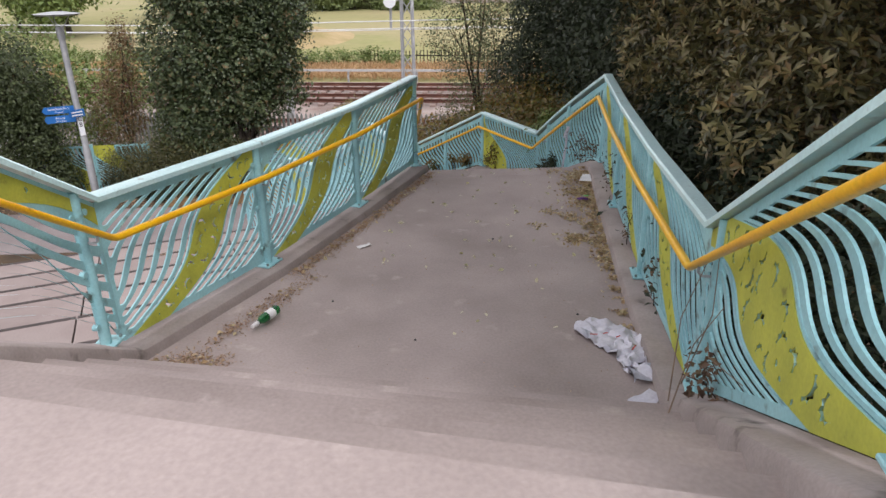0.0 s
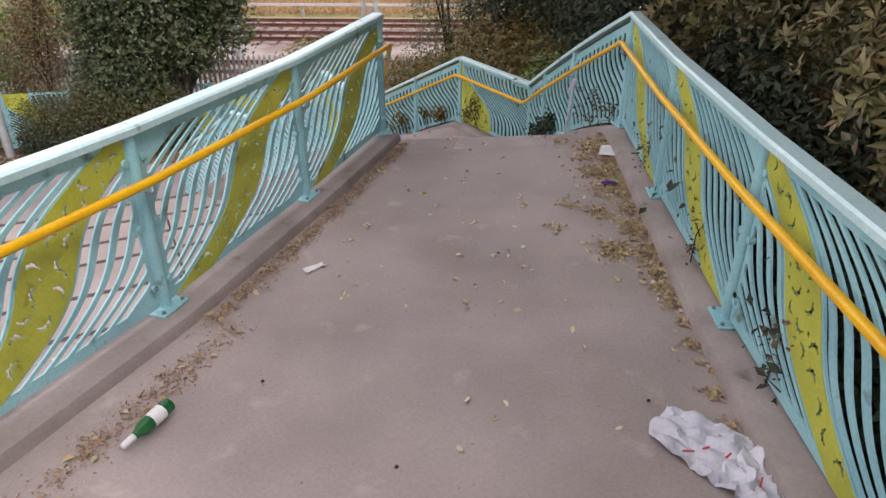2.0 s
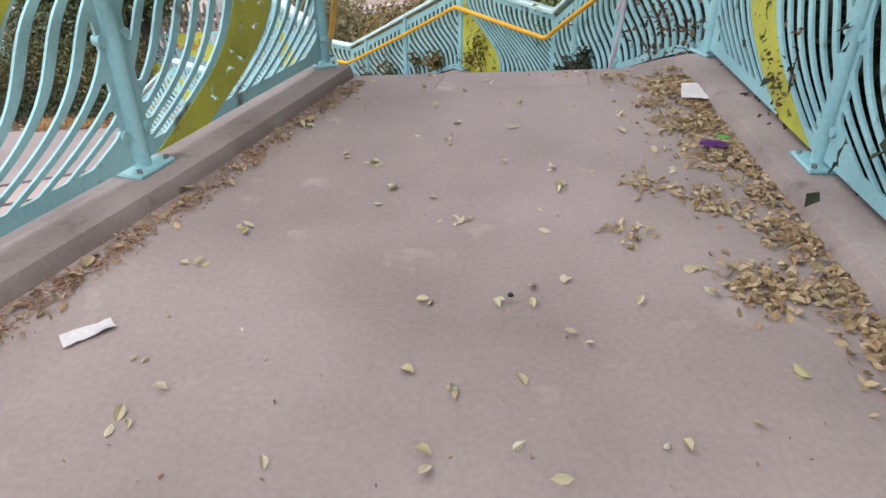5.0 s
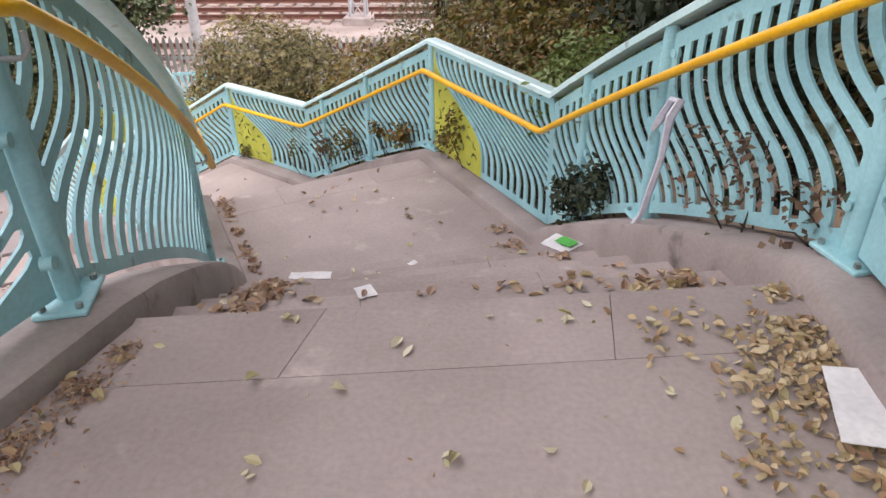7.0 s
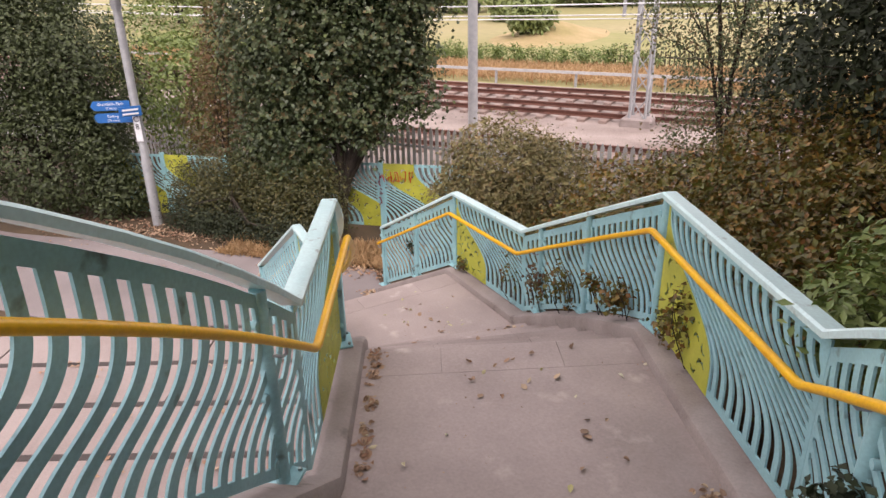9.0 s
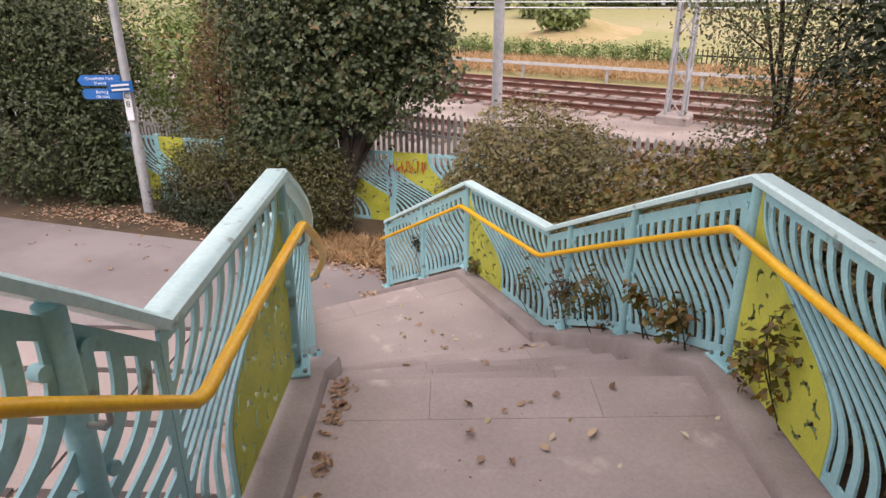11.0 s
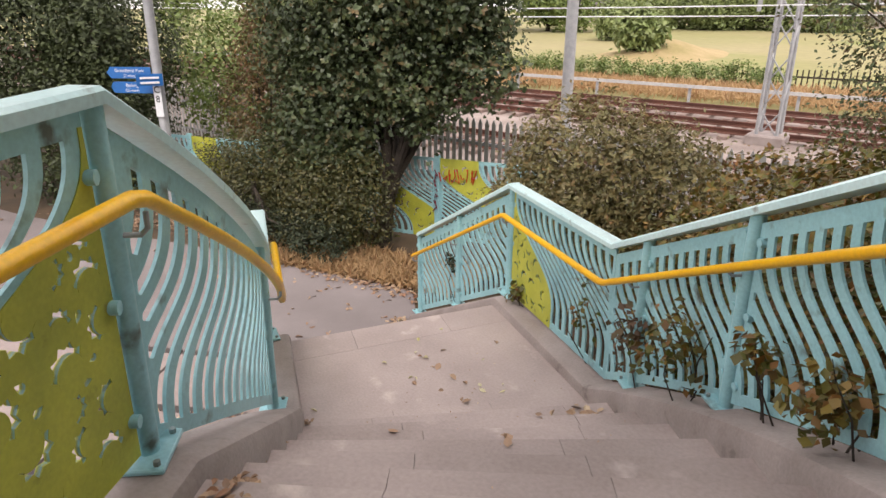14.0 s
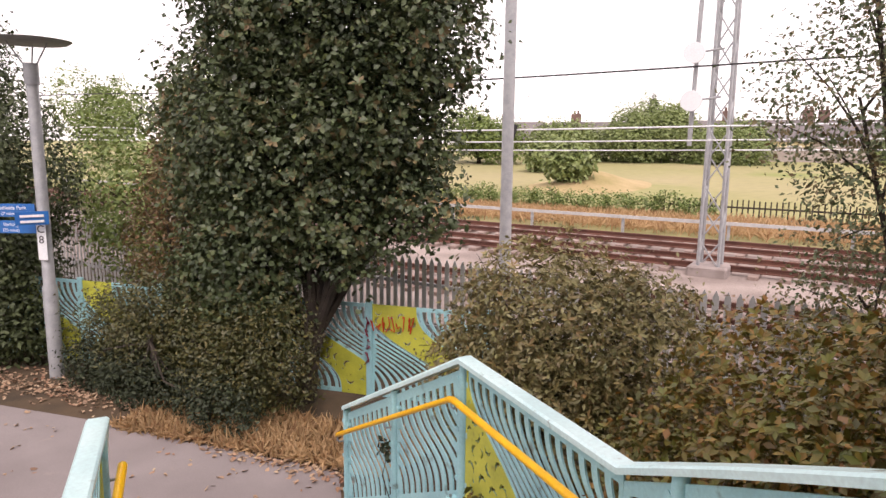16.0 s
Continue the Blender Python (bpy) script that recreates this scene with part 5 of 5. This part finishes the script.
def step_floor(x, y):
    """Height of the walked floor under (x, y)."""
    def past(i):
        a, b = LEFT[i], RIGHT[i]
        return (b[0] - a[0]) * (y - a[1]) - (b[1] - a[1]) * (x - a[0]) > 0
    if not past(1):
        return floor_z(LEFT[1])
    for i, n in FLIGHTS:
        if not past(i):
            return floor_z(LEFT[i])
        if not past(i + 1):
            lo, hi = 0.0, 1.0
            for _ in range(18):
                f = (lo + hi) / 2
                a, b = lerp(LEFT[i], LEFT[i + 1], f), lerp(RIGHT[i], RIGHT[i + 1], f)
                if (b[0] - a[0]) * (y - a[1]) - (b[1] - a[1]) * (x - a[0]) > 0:
                    lo = f
                else:
                    hi = f
            k = min(n, math.floor(lo * n) + 1)
            return floor_z(LEFT[i]) - k * (floor_z(LEFT[i]) - floor_z(LEFT[i + 1])) / n
    return GROUND + 0.012


def scatter(name, spots, size, mat, label, seed, ratio=0.68, lift=0.004, tilt=0.3, fold=0.28):
    """Fallen leaves: spots are (x, y, spread, count)."""
    rng = np.random.default_rng(seed)
    pts = []
    for x, y, s, c in spots:
        for dx, dy in rng.normal(size=(c, 2)) * s:
            pts.append((x + dx, y + dy))
    p = np.array([(x, y, step_floor(x, y)) for x, y in pts])
    p[:, 2] += lift + rng.random(len(p)) * lift * 2
    nrm = rng.normal(size=(len(p), 3)) * tilt + np.array([0, 0, 1])
    me = broad_leaves(name, p, nrm, size * rng.uniform(0.55, 1.3, len(p)), mat, rng, ratio)
    return solid(name, me, mat, label, "leaves", kind="stuff")


def along(a, b, off, n, spread, count, rng):
    d = Vector((b[0] - a[0], b[1] - a[1]))
    nn = Vector((d.y, -d.x)).normalized() * off
    return [(a[0] + d.x * f + nn.x, a[1] + d.y * f + nn.y, spread * rng.uniform(0.6, 1.3), max(1, int(count * rng.uniform(0.3, 1.6)))) for f in [(k + rng.random()) / n for k in range(n)]]


rng = random.Random(9)
heap = along((2.06, 3.3), (2.2, 7.8), -0.24, 34, 0.05, 16, rng) + along((1.85, 4.7), (1.95, 7.7), 0, 26, 0.09, 22, rng)
heap += [(1.66, 5.28, 0.09, 70), (1.66, 5.9, 0.1, 60), (1.85, 5.65, 0.1, 55), (1.39, 6.06, 0.08, 24), (1.28, 5.63, 0.06, 14), (1.8, 6.35, 0.12, 100), (1.78, 6.75, 0.12, 120), (1.82, 7.35, 0.1, 70), (1.72, 7.1, 0.09, 40), (1.85, 7.55, 0.09, 50), (1.63, 5.34, 0.09, 50), (1.55, 7.55, 0.1, 18), (1.9, 5.0, 0.08, 50), (2.02, 4.3, 0.05, 30)]
scatter("fallen_leaves", [(x + 0.05, y, s * 0.8, int(c * 2.0)) for x, y, s, c in heap], 0.035, LITTER, "drift of dry tan and olive leaves along the kerb", 31, tilt=0.42)
pale_spots = [(rng.uniform(-0.2, 1.7), rng.uniform(4.6, 7.7), 0.015, rng.choice((1, 1, 2, 3))) for _ in range(75)] + [(rng.uniform(0.2, 1.5), rng.uniform(3.4, 4.6), 0.01, 1) for _ in range(10)]
scatter("pale_leaves", pale_spots, 0.043, LITTER_PALE, "scattered pale dry leaves on the landing", 32, 0.6)
specks = np.random.default_rng(51)
scatter("leaf_crumbs", [(specks.uniform(-0.9, 1.9), specks.uniform(2.6, 7.7), 0.03, 1) for _ in range(260)] + [(specks.uniform(-0.6, 1.3), specks.uniform(8.0, 11.8), 0.03, 1) for _ in range(160)] + [(specks.uniform(-2.6, -0.6), specks.uniform(12.2, 14.0), 0.03, 1) for _ in range(110)], 0.014, LITTER_RED, "tiny crumbs of dry leaf on the worn floor", 52, 0.5, 0.002)
left_edge = along((-1.35, 3.05), (-0.84, 4.4), 0.27, 16, 0.04, 26, rng) + along((-1.0, 4.38), (-0.55, 5.96), 0.25, 24, 0.035, 26, rng) + along((-0.55, 5.96), (-0.15, 7.5), 0.24, 24, 0.035, 22, rng) + [(-1.05, 2.93, 0.09, 150), (-1.25, 2.87, 0.06, 70), (-0.85, 2.95, 0.05, 40)]
scatter("leaf_crumbs", [(x, y, s * 1.15, c * 3) for x, y, s, c in left_edge], 0.02, LITTER_RED, "crumbled brown leaf debris along the kerb", 33, 0.4)
scatter("fallen_leaves", [(x, y, s * 1.3, max(1, c // 9)) for x, y, s, c in left_edge], 0.045, LITTER, "dry curled leaves against the kerb", 34)
fb = along((0.05, 7.75), (-0.45, 9.5), 0.2, 22, 0.06, 26, rng) + along((0.0, 7.75), (-0.35, 8.9), 0.3, 14, 0.07, 46, rng) + along((2.05, 8.05), (1.4, 10.3), -0.16, 12, 0.05, 16, rng) + along(LEFT[6], LEFT[7], 0.25, 16, 0.03, 14, rng) + along(LEFT[7], LEFT[8], 0.23, 14, 0.03, 10, rng) + [(1.28, 10.3, 0.07, 60), (1.2, 10.6, 0.05, 26)]
for k in range(9):
    fb.append((0.3 + 0.18 * k, 8.0 + 0.025 * k, 0.04, 14 if k > 4 else 8))
scatter("fallen_leaves", fb, 0.045, LITTER_RED, "brown leaves swept into the step corners", 35)
scatter("fallen_leaves", [(1.75, 8.1, 0.1, 40), (1.6, 8.3, 0.1, 24), (1.5, 8.6, 0.1, 14), (1.2, 8.1, 0.12, 14)], 0.055, LITTER, "tan leaves on the steps", 36)
lone = [(-1.06, 13.51, 0.07, 26), (0.35, 12.26, 0.03, 5), (0.22, 12.1, 0.03, 3), (-0.6, 13.4, 0.02, 3), (-1.5, 13.0, 0.02, 2), (-1.1, 12.6, 0.02, 2), (-1.9, 13.4, 0.02, 2), (-0.2, 11.2, 0.3, 9), (0.3, 11.0, 0.4, 9), (-1.6, 12.6, 0.35, 12), (-2.4, 13.6, 0.35, 9)]
scatter("fallen_leaves", lone, 0.065, LITTER_RED, "a few orange and tan leaves on the lower landing", 37)
scatter("pale_leaves", [(rng.uniform(-0.9, 0.9), rng.uniform(9.9, 11.8), 0.01, 1) for _ in range(16)] + [(rng.uniform(-2.8, -1.0), rng.uniform(12.6, 14.2), 0.01, 1) for _ in range(14)] + [(rng.uniform(0, 1.4), rng.uniform(8.1, 9.8), 0.02, 1) for _ in range(26)], 0.05, LITTER_PALE, "pale crisp leaves scattered on the steps", 38, 0.6)
path_litter = [(rng.uniform(-13, -5), rng.uniform(14.4, 16.3), 0.05, 2) for _ in range(60)] + [(-10.2 + 0.3 * k, 16.3 + 0.05 * k, 0.2, 60) for k in range(9)] + [(-12.5 + 0.3 * k, 15.6 + 0.1 * k, 0.25, 60) for k in range(8)] + [(-6.6 + 0.25 * k, 16.3 + 0.03 * k, 0.12, 30) for k in range(8)] + [(-4.55, 15.7, 0.08, 30)]
scatter("fallen_leaves", path_litter, 0.07, LITTER_RED, "brown leaf litter along the footpath's edge", 39)
ramp_litter = []
for s in rows_n[2:7]:
    for k in range(10):
        p = n_dir * (s - 0.15) + l_dir * rng.uniform(-0.3, 4.0)
        ramp_litter.append((p.x, p.y))
rr = np.random.default_rng(4)
rp = np.array([(x + dx, y + dy, 0) for x, y in ramp_litter for dx, dy in rr.normal(size=(6, 2)) * 0.12])
for q in rp:
    sn = n_dir.x * q[0] + n_dir.y * q[1]
    q[2] = -2.3 - 0.165 * max(0, sum(1 for r in rows_n[1:] if r <= sn)) + 0.02
solid("fallen_leaves", leaf_mesh("fallen_leaves", rp, rr.normal(size=(len(rp), 3)) * 0.3 + np.array([0, 0, 1]), rr.uniform(0.04, 0.09, len(rp)), LITTER_RED, 0.55, 0.3, rr), LITTER_RED, "brown leaves on the stepped ramp", "leaves", kind="stuff")


def sheet(name, corners, mat, label, category, rough=0.012, n=10, seed=1, lift=0.004, group=""):
    """A thin crumpled sheet between four corners on the floor."""
    r = random.Random(seed)
    a, b, c, d = [Vector((x, y, step_floor(x, y))) for x, y in corners]
    z = max(v.z for v in (a, b, c, d))
    mb = MB()
    g = []
    ox, oy = r.uniform(0, 50), r.uniform(0, 50)
    for j in range(n + 1):
        for i in range(n + 1):
            u, v = i / n, j / n
            p = (a * (1 - u) + b * u) * (1 - v) + (d * (1 - u) + c * u) * v
            h = abs(noise.noise(Vector((p.x * 9 + ox, p.y * 9 + oy, 0)))) + 0.5 * abs(noise.noise(Vector((p.x * 23 + ox, p.y * 23, 3))))
            wob = noise.noise(Vector((p.x * 14, p.y * 14 + ox, 5))) * rough * 0.8
            g.append((p.x + wob, p.y - wob, z + lift + h * rough * 2.2))
    q = [(j * (n + 1) + i, j * (n + 1) + i + 1, (j + 1) * (n + 1) + i + 1, (j + 1) * (n + 1) + i) for j in range(n) for i in range(n)]
    k = len(g)
    mb.add(g + [(x, y, z0 - 0.0012) for x, y, z0 in g], q + [tuple(k + t for t in reversed(f)) for f in q])
    return solid(name, mb, mat, label, category, group, smooth=True)


tissue = thing("crumpled_tissue", (1.8, 3.3, 0), "large crumpled white tissue with faint red marks on the landing", "tissue")
t1 = sheet("upper_fold", [(1.5, 3.5), (1.62, 3.74), (1.98, 3.5), (1.74, 3.2)], PLASTIC, "", "", 0.03, 22, 3)
t2 = sheet("lower_fold", [(1.72, 3.3), (1.96, 3.48), (1.92, 3.12), (1.78, 3.02)], PLASTIC, "", "", 0.045, 18, 4)
t3 = sheet("torn_end", [(1.78, 3.05), (1.95, 3.16), (2.06, 3.02), (1.8, 2.86)], PLASTIC, "", "", 0.04, 18, 5)
for o in (t1, t2, t3):
    o.parent = tissue
    o.matrix_parent_inverse = Matrix.Translation(-Vector(tissue.location))
for k, (x, y, w) in enumerate(((1.62, 3.38, 0.05), (1.7, 3.4, 0.035), (1.78, 3.36, 0.04), (1.86, 3.22, 0.06))):
    part("red_mark", MB().box((x, y, 0.052), (w, 0.008, 0.003), pose(0, 0, 0, 0, 0, 20 * k)), RED, tissue)
sheet("tissue_scrap", [(1.74, 2.72), (1.9, 2.84), (1.97, 2.78), (1.85, 2.64)], PLASTIC, "white torn tissue scrap on the landing", "tissue", 0.012, 10, 6)
sheet("tissue_scrap", [(1.73, 2.6), (1.8, 2.64), (1.84, 2.6), (1.77, 2.56)], PLASTIC, "small torn tissue scrap on the landing", "tissue", 0.006, 6, 7)
sheet("green_wrapper", [(1.52, 2.35), (1.61, 2.38), (1.63, 2.3), (1.55, 2.27)], GREEN_PRINT, "small bright green plastic wrapper", "wrapper", 0.012, 8, 8)
env = sheet("envelope", [(1.97, 7.40), (2.19, 7.38), (2.13, 7.09), (1.9, 7.13)], WHITE, "blank white paper envelope among the leaves", "envelope", 0.0022, 8, 9, 0.03)
part("print_mark", MB().box((2.1, 7.14, 0.046), (0.05, 0.012, 0.002), pose(0, 0, 0, 0, 0, 10)), BLACK, env)
wrap = sheet("snack_wrapper", [(1.81, 6.48), (1.93, 6.46), (1.92, 6.395), (1.80, 6.41)], PURPLE, "purple crisp packet among the leaves", "wrapper", 0.012, 8, 10, 0.025)
part("printed_patch", MB().box((1.9, 6.43, 0.05), (0.05, 0.035, 0.002), pose(0, 0, 0, 0, 0, -8)), GREEN_PRINT, wrap)
sheet("paper_scrap", [(-0.37, 4.97), (-0.26, 5.05), (-0.22, 5.01), (-0.33, 4.92)], WHITE, "torn white paper scrap by the kerb", "paper", 0.012, 8, 11)
for k, (x, y, w, h, rot) in enumerate(((0.1, 8.35, 0.16, 0.05, 10), (0.42, 8.1, 0.15, 0.1, -15), (0.65, 8.02, 0.07, 0.08, 30), (0.15, 9.0, 0.22, 0.07, 5), (1.35, 9.35, 0.2, 0.05, 12), (1.95, 8.02, 0.18, 0.1, -10), (-0.15, 9.1, 0.1, 0.06, -20), (1.72, 8.75, 0.1, 0.04, 15), (0.62, 9.75, 0.06, 0.05, 40))):
    m = pose(0, 0, 0, 0, 0, rot).to_3x3()
    cs = [(x + (m @ Vector((sx * w / 2, sy * h / 2, 0))).x, y + (m @ Vector((sx * w / 2, sy * h / 2, 0))).y) for sx, sy in ((-1, -1), (1, -1), (1, 1), (-1, 1))]
    sheet("paper_scrap", cs, WHITE, "torn white paper scrap on the steps", "paper", 0.008, 6, 20 + k, group="paper scraps")
leaflet = sheet("leaflet", [(1.42, 9.4), (1.52, 9.53), (1.67, 9.4), (1.55, 9.28)], WHITE, "white and green printed leaflet on a step", "leaflet", 0.006, 8, 41)
lz = max(step_floor(x, y) for x, y in ((1.42, 9.4), (1.52, 9.53), (1.67, 9.4), (1.55, 9.28)))
part("green_panel", MB().box((1.57, 9.4, lz + 0.02), (0.11, 0.085, 0.002), pose(0, 0, 0, 0, 0, -45)), GREEN_PRINT, leaflet)
sheet("red_wrapper", [(1.88, 8.83), (1.93, 8.84), (1.93, 8.8), (1.885, 8.79)], RED, "small orange-red sweet wrapper on the steps", "wrapper", 0.014, 8, 42)
sheet("blue_wrapper", [(0.66, 12.02), (0.74, 12.1), (0.86, 11.95), (0.76, 11.88)], PLASTIC, "pale blue and white wrapper by the kerb", "wrapper", 0.02, 10, 43)

# the bottle, lying on its side
bottle = thing("bottle", (-0.73, 3.47, 0.037), "green glass bottle with white label and neck foil, lying down", "bottle")
ax = Vector((-0.1, -0.3, 0)).normalized()
b0 = Vector((-0.68, 3.61, 0.037))
prof = [(0.0, 0.034), (0.008, 0.036), (0.15, 0.036), (0.175, 0.033), (0.2, 0.021), (0.222, 0.0155), (0.235, 0.0145)]
part("body", MB().tube([b0 + ax * s for s, _ in prof], [r for _, r in prof], 20), GLASS, bottle, smooth=True)
part("label", MB().tube([b0 + ax * 0.05, b0 + ax * 0.125], 0.0368, 20, False), WHITE, bottle, "white paper label", smooth=True)
part("neck_foil", MB().tube([b0 + ax * 0.222, b0 + ax * 0.262, b0 + ax * 0.285, b0 + ax * 0.287], [0.0165, 0.0155, 0.0145, 0.012], 14), WHITE, bottle, "white neck foil", smooth=True)

# the strip of film tied through the bars
film_pts = [(1.86, 8.98, 0.1), (1.87, 8.93, 0.16), (1.89, 8.85, 0.28), (1.9, 8.76, 0.3), (1.88, 8.8, 0.22), (1.88, 8.84, 0.02), (1.87, 8.9, -0.16), (1.86, 8.97, -0.34), (1.84, 9.06, -0.47), (1.82, 9.12, -0.475)]
solid("plastic_strip", MB().tube(film_pts, [0.012, 0.022, 0.016, 0.02, 0.022, 0.015, 0.018, 0.014, 0.022, 0.012], 5), PLASTIC, "twisted grey-white plastic strip tied through the railing", "plastic strip")


# ---- creepers through the bars ----
def creeper(base, lobes, clumps, mat, label, size, seed):
    t = thing("creeper", base, label, "plant", "creepers in the railing")
    r = random.Random(seed)
    mb = MB()
    for lo in lobes:
        for _ in range(4):
            e = Vector((lo[0] + r.uniform(-1, 1) * lo[3], lo[1] + r.uniform(-1, 1) * lo[4], lo[2] + r.uniform(-1, 1) * lo[5]))
            b = Vector(base) + Vector((r.uniform(-.1, .1), r.uniform(-.1, .1), 0))
            mb.tube([b, b.lerp(e, 0.5) + Vector((r.uniform(-.06, .06), r.uniform(-.06, .06), 0.05)), e], [0.005, 0.004, 0.002], 5)
    part("stem_tangle", mb, BARK, t)
    foliage("leaves", lobes, clumps, 6, size, mat, t, 0.03, seed, 0.7, inner=0.2)


def on_right(i, f, inward=0.05, up=0.0):
    a, b = RIGHT[i], RIGHT[i + 1]
    p = lerp(a, b, f)
    d = Vector((b[0] - a[0], b[1] - a[1], 0)).normalized()
    return (p[0] - d.y * inward, p[1] + d.x * inward, p[2] + up)


for i, f, up, rx, rz, cl, mat, lab, sz in (
        (5, 0.80, 0.27, 0.16, 0.2, 100, LEAF_DARK, "dark green creeper growing through the railing", 0.045),
        (5, 0.68, 0.32, 0.12, 0.16, 50, LEAF_DARK, "dark green creeper growing through the railing", 0.045),
        (5, 0.22, 0.35, 0.22, 0.24, 26, CREEPER_DEAD, "dead red-brown creeper tangled in the railing", 0.038),
        (5, 0.08, 0.18, 0.12, 0.14, 16, CREEPER_DEAD, "dead red-brown creeper tangled in the railing", 0.038),
        (6, 0.72, 0.34, 0.13, 0.26, 34, LEAF_RUST, "olive creeper hanging over the lime panel", 0.05),
        (6, 0.86, 0.15, 0.10, 0.12, 16, LEAF_RUST, "olive creeper hanging over the lime panel", 0.05),
        (7, 0.18, 0.24, 0.22, 0.14, 36, LEAF_RUST, "brown and olive creeper poking through the bars", 0.052),
        (7, 0.36, 0.40, 0.08, 0.08, 12, LEAF_RUST, "small creeper sprig on a railing post", 0.055),
        (7, 0.62, 0.36, 0.24, 0.2, 34, LEAF_RUST, "brown and olive creeper poking through the bars", 0.052),
        (7, 0.85, 0.38, 0.14, 0.22, 16, CREEPER_DEAD, "thin reddish creeper in the railing", 0.06),
        (8, 0.15, 0.5, 0.16, 0.3, 12, LEAF_RUST, "thin creeper stems in the railing", 0.05),
        (8, 0.85, 0.12, 0.10, 0.07, 12, LEAF_RUST, "small creeper tuft on the kerb", 0.06),
        (9, 0.55, 0.55, 0.08, 0.08, 6, LEAF_DARK, "small green sprig in the railing", 0.06),
        (3, 0.35, 0.22, 0.10, 0.2, 10, CREEPER_DEAD, "dead leaves caught in the railing", 0.03),
        (4, 0.25, 0.22, 0.12, 0.2, 12, CREEPER_DEAD, "dead leaves caught in the railing", 0.03),
        (2, 0.62, 0.25, 0.08, 0.2, 8, CREEPER_DEAD, "dead leaves caught in the railing", 0.03),
        (1, 0.75, 0.15, 0.16, 0.14, 20, CREEPER_DEAD, "dry twigs and leaves caught in the railing", 0.04)):
    c = on_right(i, f, 0.03, up)
    creeper(on_right(i, f, -0.06, 0.0), [(c[0], c[1], c[2], rx, max(0.08, rx * 0.7), rz)], cl, mat, lab, sz, int(100 * f) + i)
tw = MB()
for a, b, c in (((1.82, 2.2, 0.36), (1.9, 2.45, 0.7), (2.02, 2.5, 1.05)), ((1.8, 2.1, 0.36), (1.95, 2.35, 0.6), (2.08, 2.3, 0.9)), ((2.1, 2.6, 0.5), (1.98, 2.2, 0.62), (1.95, 1.7, 0.8)), ((1.95, 2.45, 0.3), (2.0, 2.3, 0.8), (1.97, 2.25, 1.15))):
    tw.tube([a, b, c], [0.004, 0.003, 0.002], 5)
solid("dead_twig", tw, TWIG, "thin bare dead twigs leaning on the railing", "twig")
dots = MB()
for x, y in ((-0.31, 3.83), (1.55, 3.75), (0.4, 3.3), (0.9, 5.2)):
    dots.tube([(x, y, 0.001), (x, y, 0.008)], [0.010, 0.007], 8)
solid("chewing_gum_spots", dots, BLACK, "dark flattened gum spots on the concrete", "gum", kind="stuff")

# graffiti on the boundary fence: scrawled strokes only
graf = MB()
r = random.Random(3)
for k in range(9):
    x = -6.0 + 0.07 * k
    y = 18.1 + (x + 7.75) * 0.2647 - 0.03
    pts = [(x + r.uniform(-.04, .08), y, -2.5 + r.uniform(-0.12, 0.14)) for _ in range(4)]
    graf.tube(pts, 0.009, 5)
solid("graffiti_scrawl", graf, SPRAY_RED, "red sprayed scrawl on the fence", "graffiti")
graf = MB()
for k in range(7):
    z = -2.45 - 0.1 * k
    pts = [(-6.05 + r.uniform(-.05, .05), 18.5, z + r.uniform(-0.07, 0.07)) for _ in range(4)]
    graf.tube(pts, 0.009, 5)
solid("graffiti_scrawl", graf, MAROON, "maroon sprayed scrawl down a fence post", "graffiti")
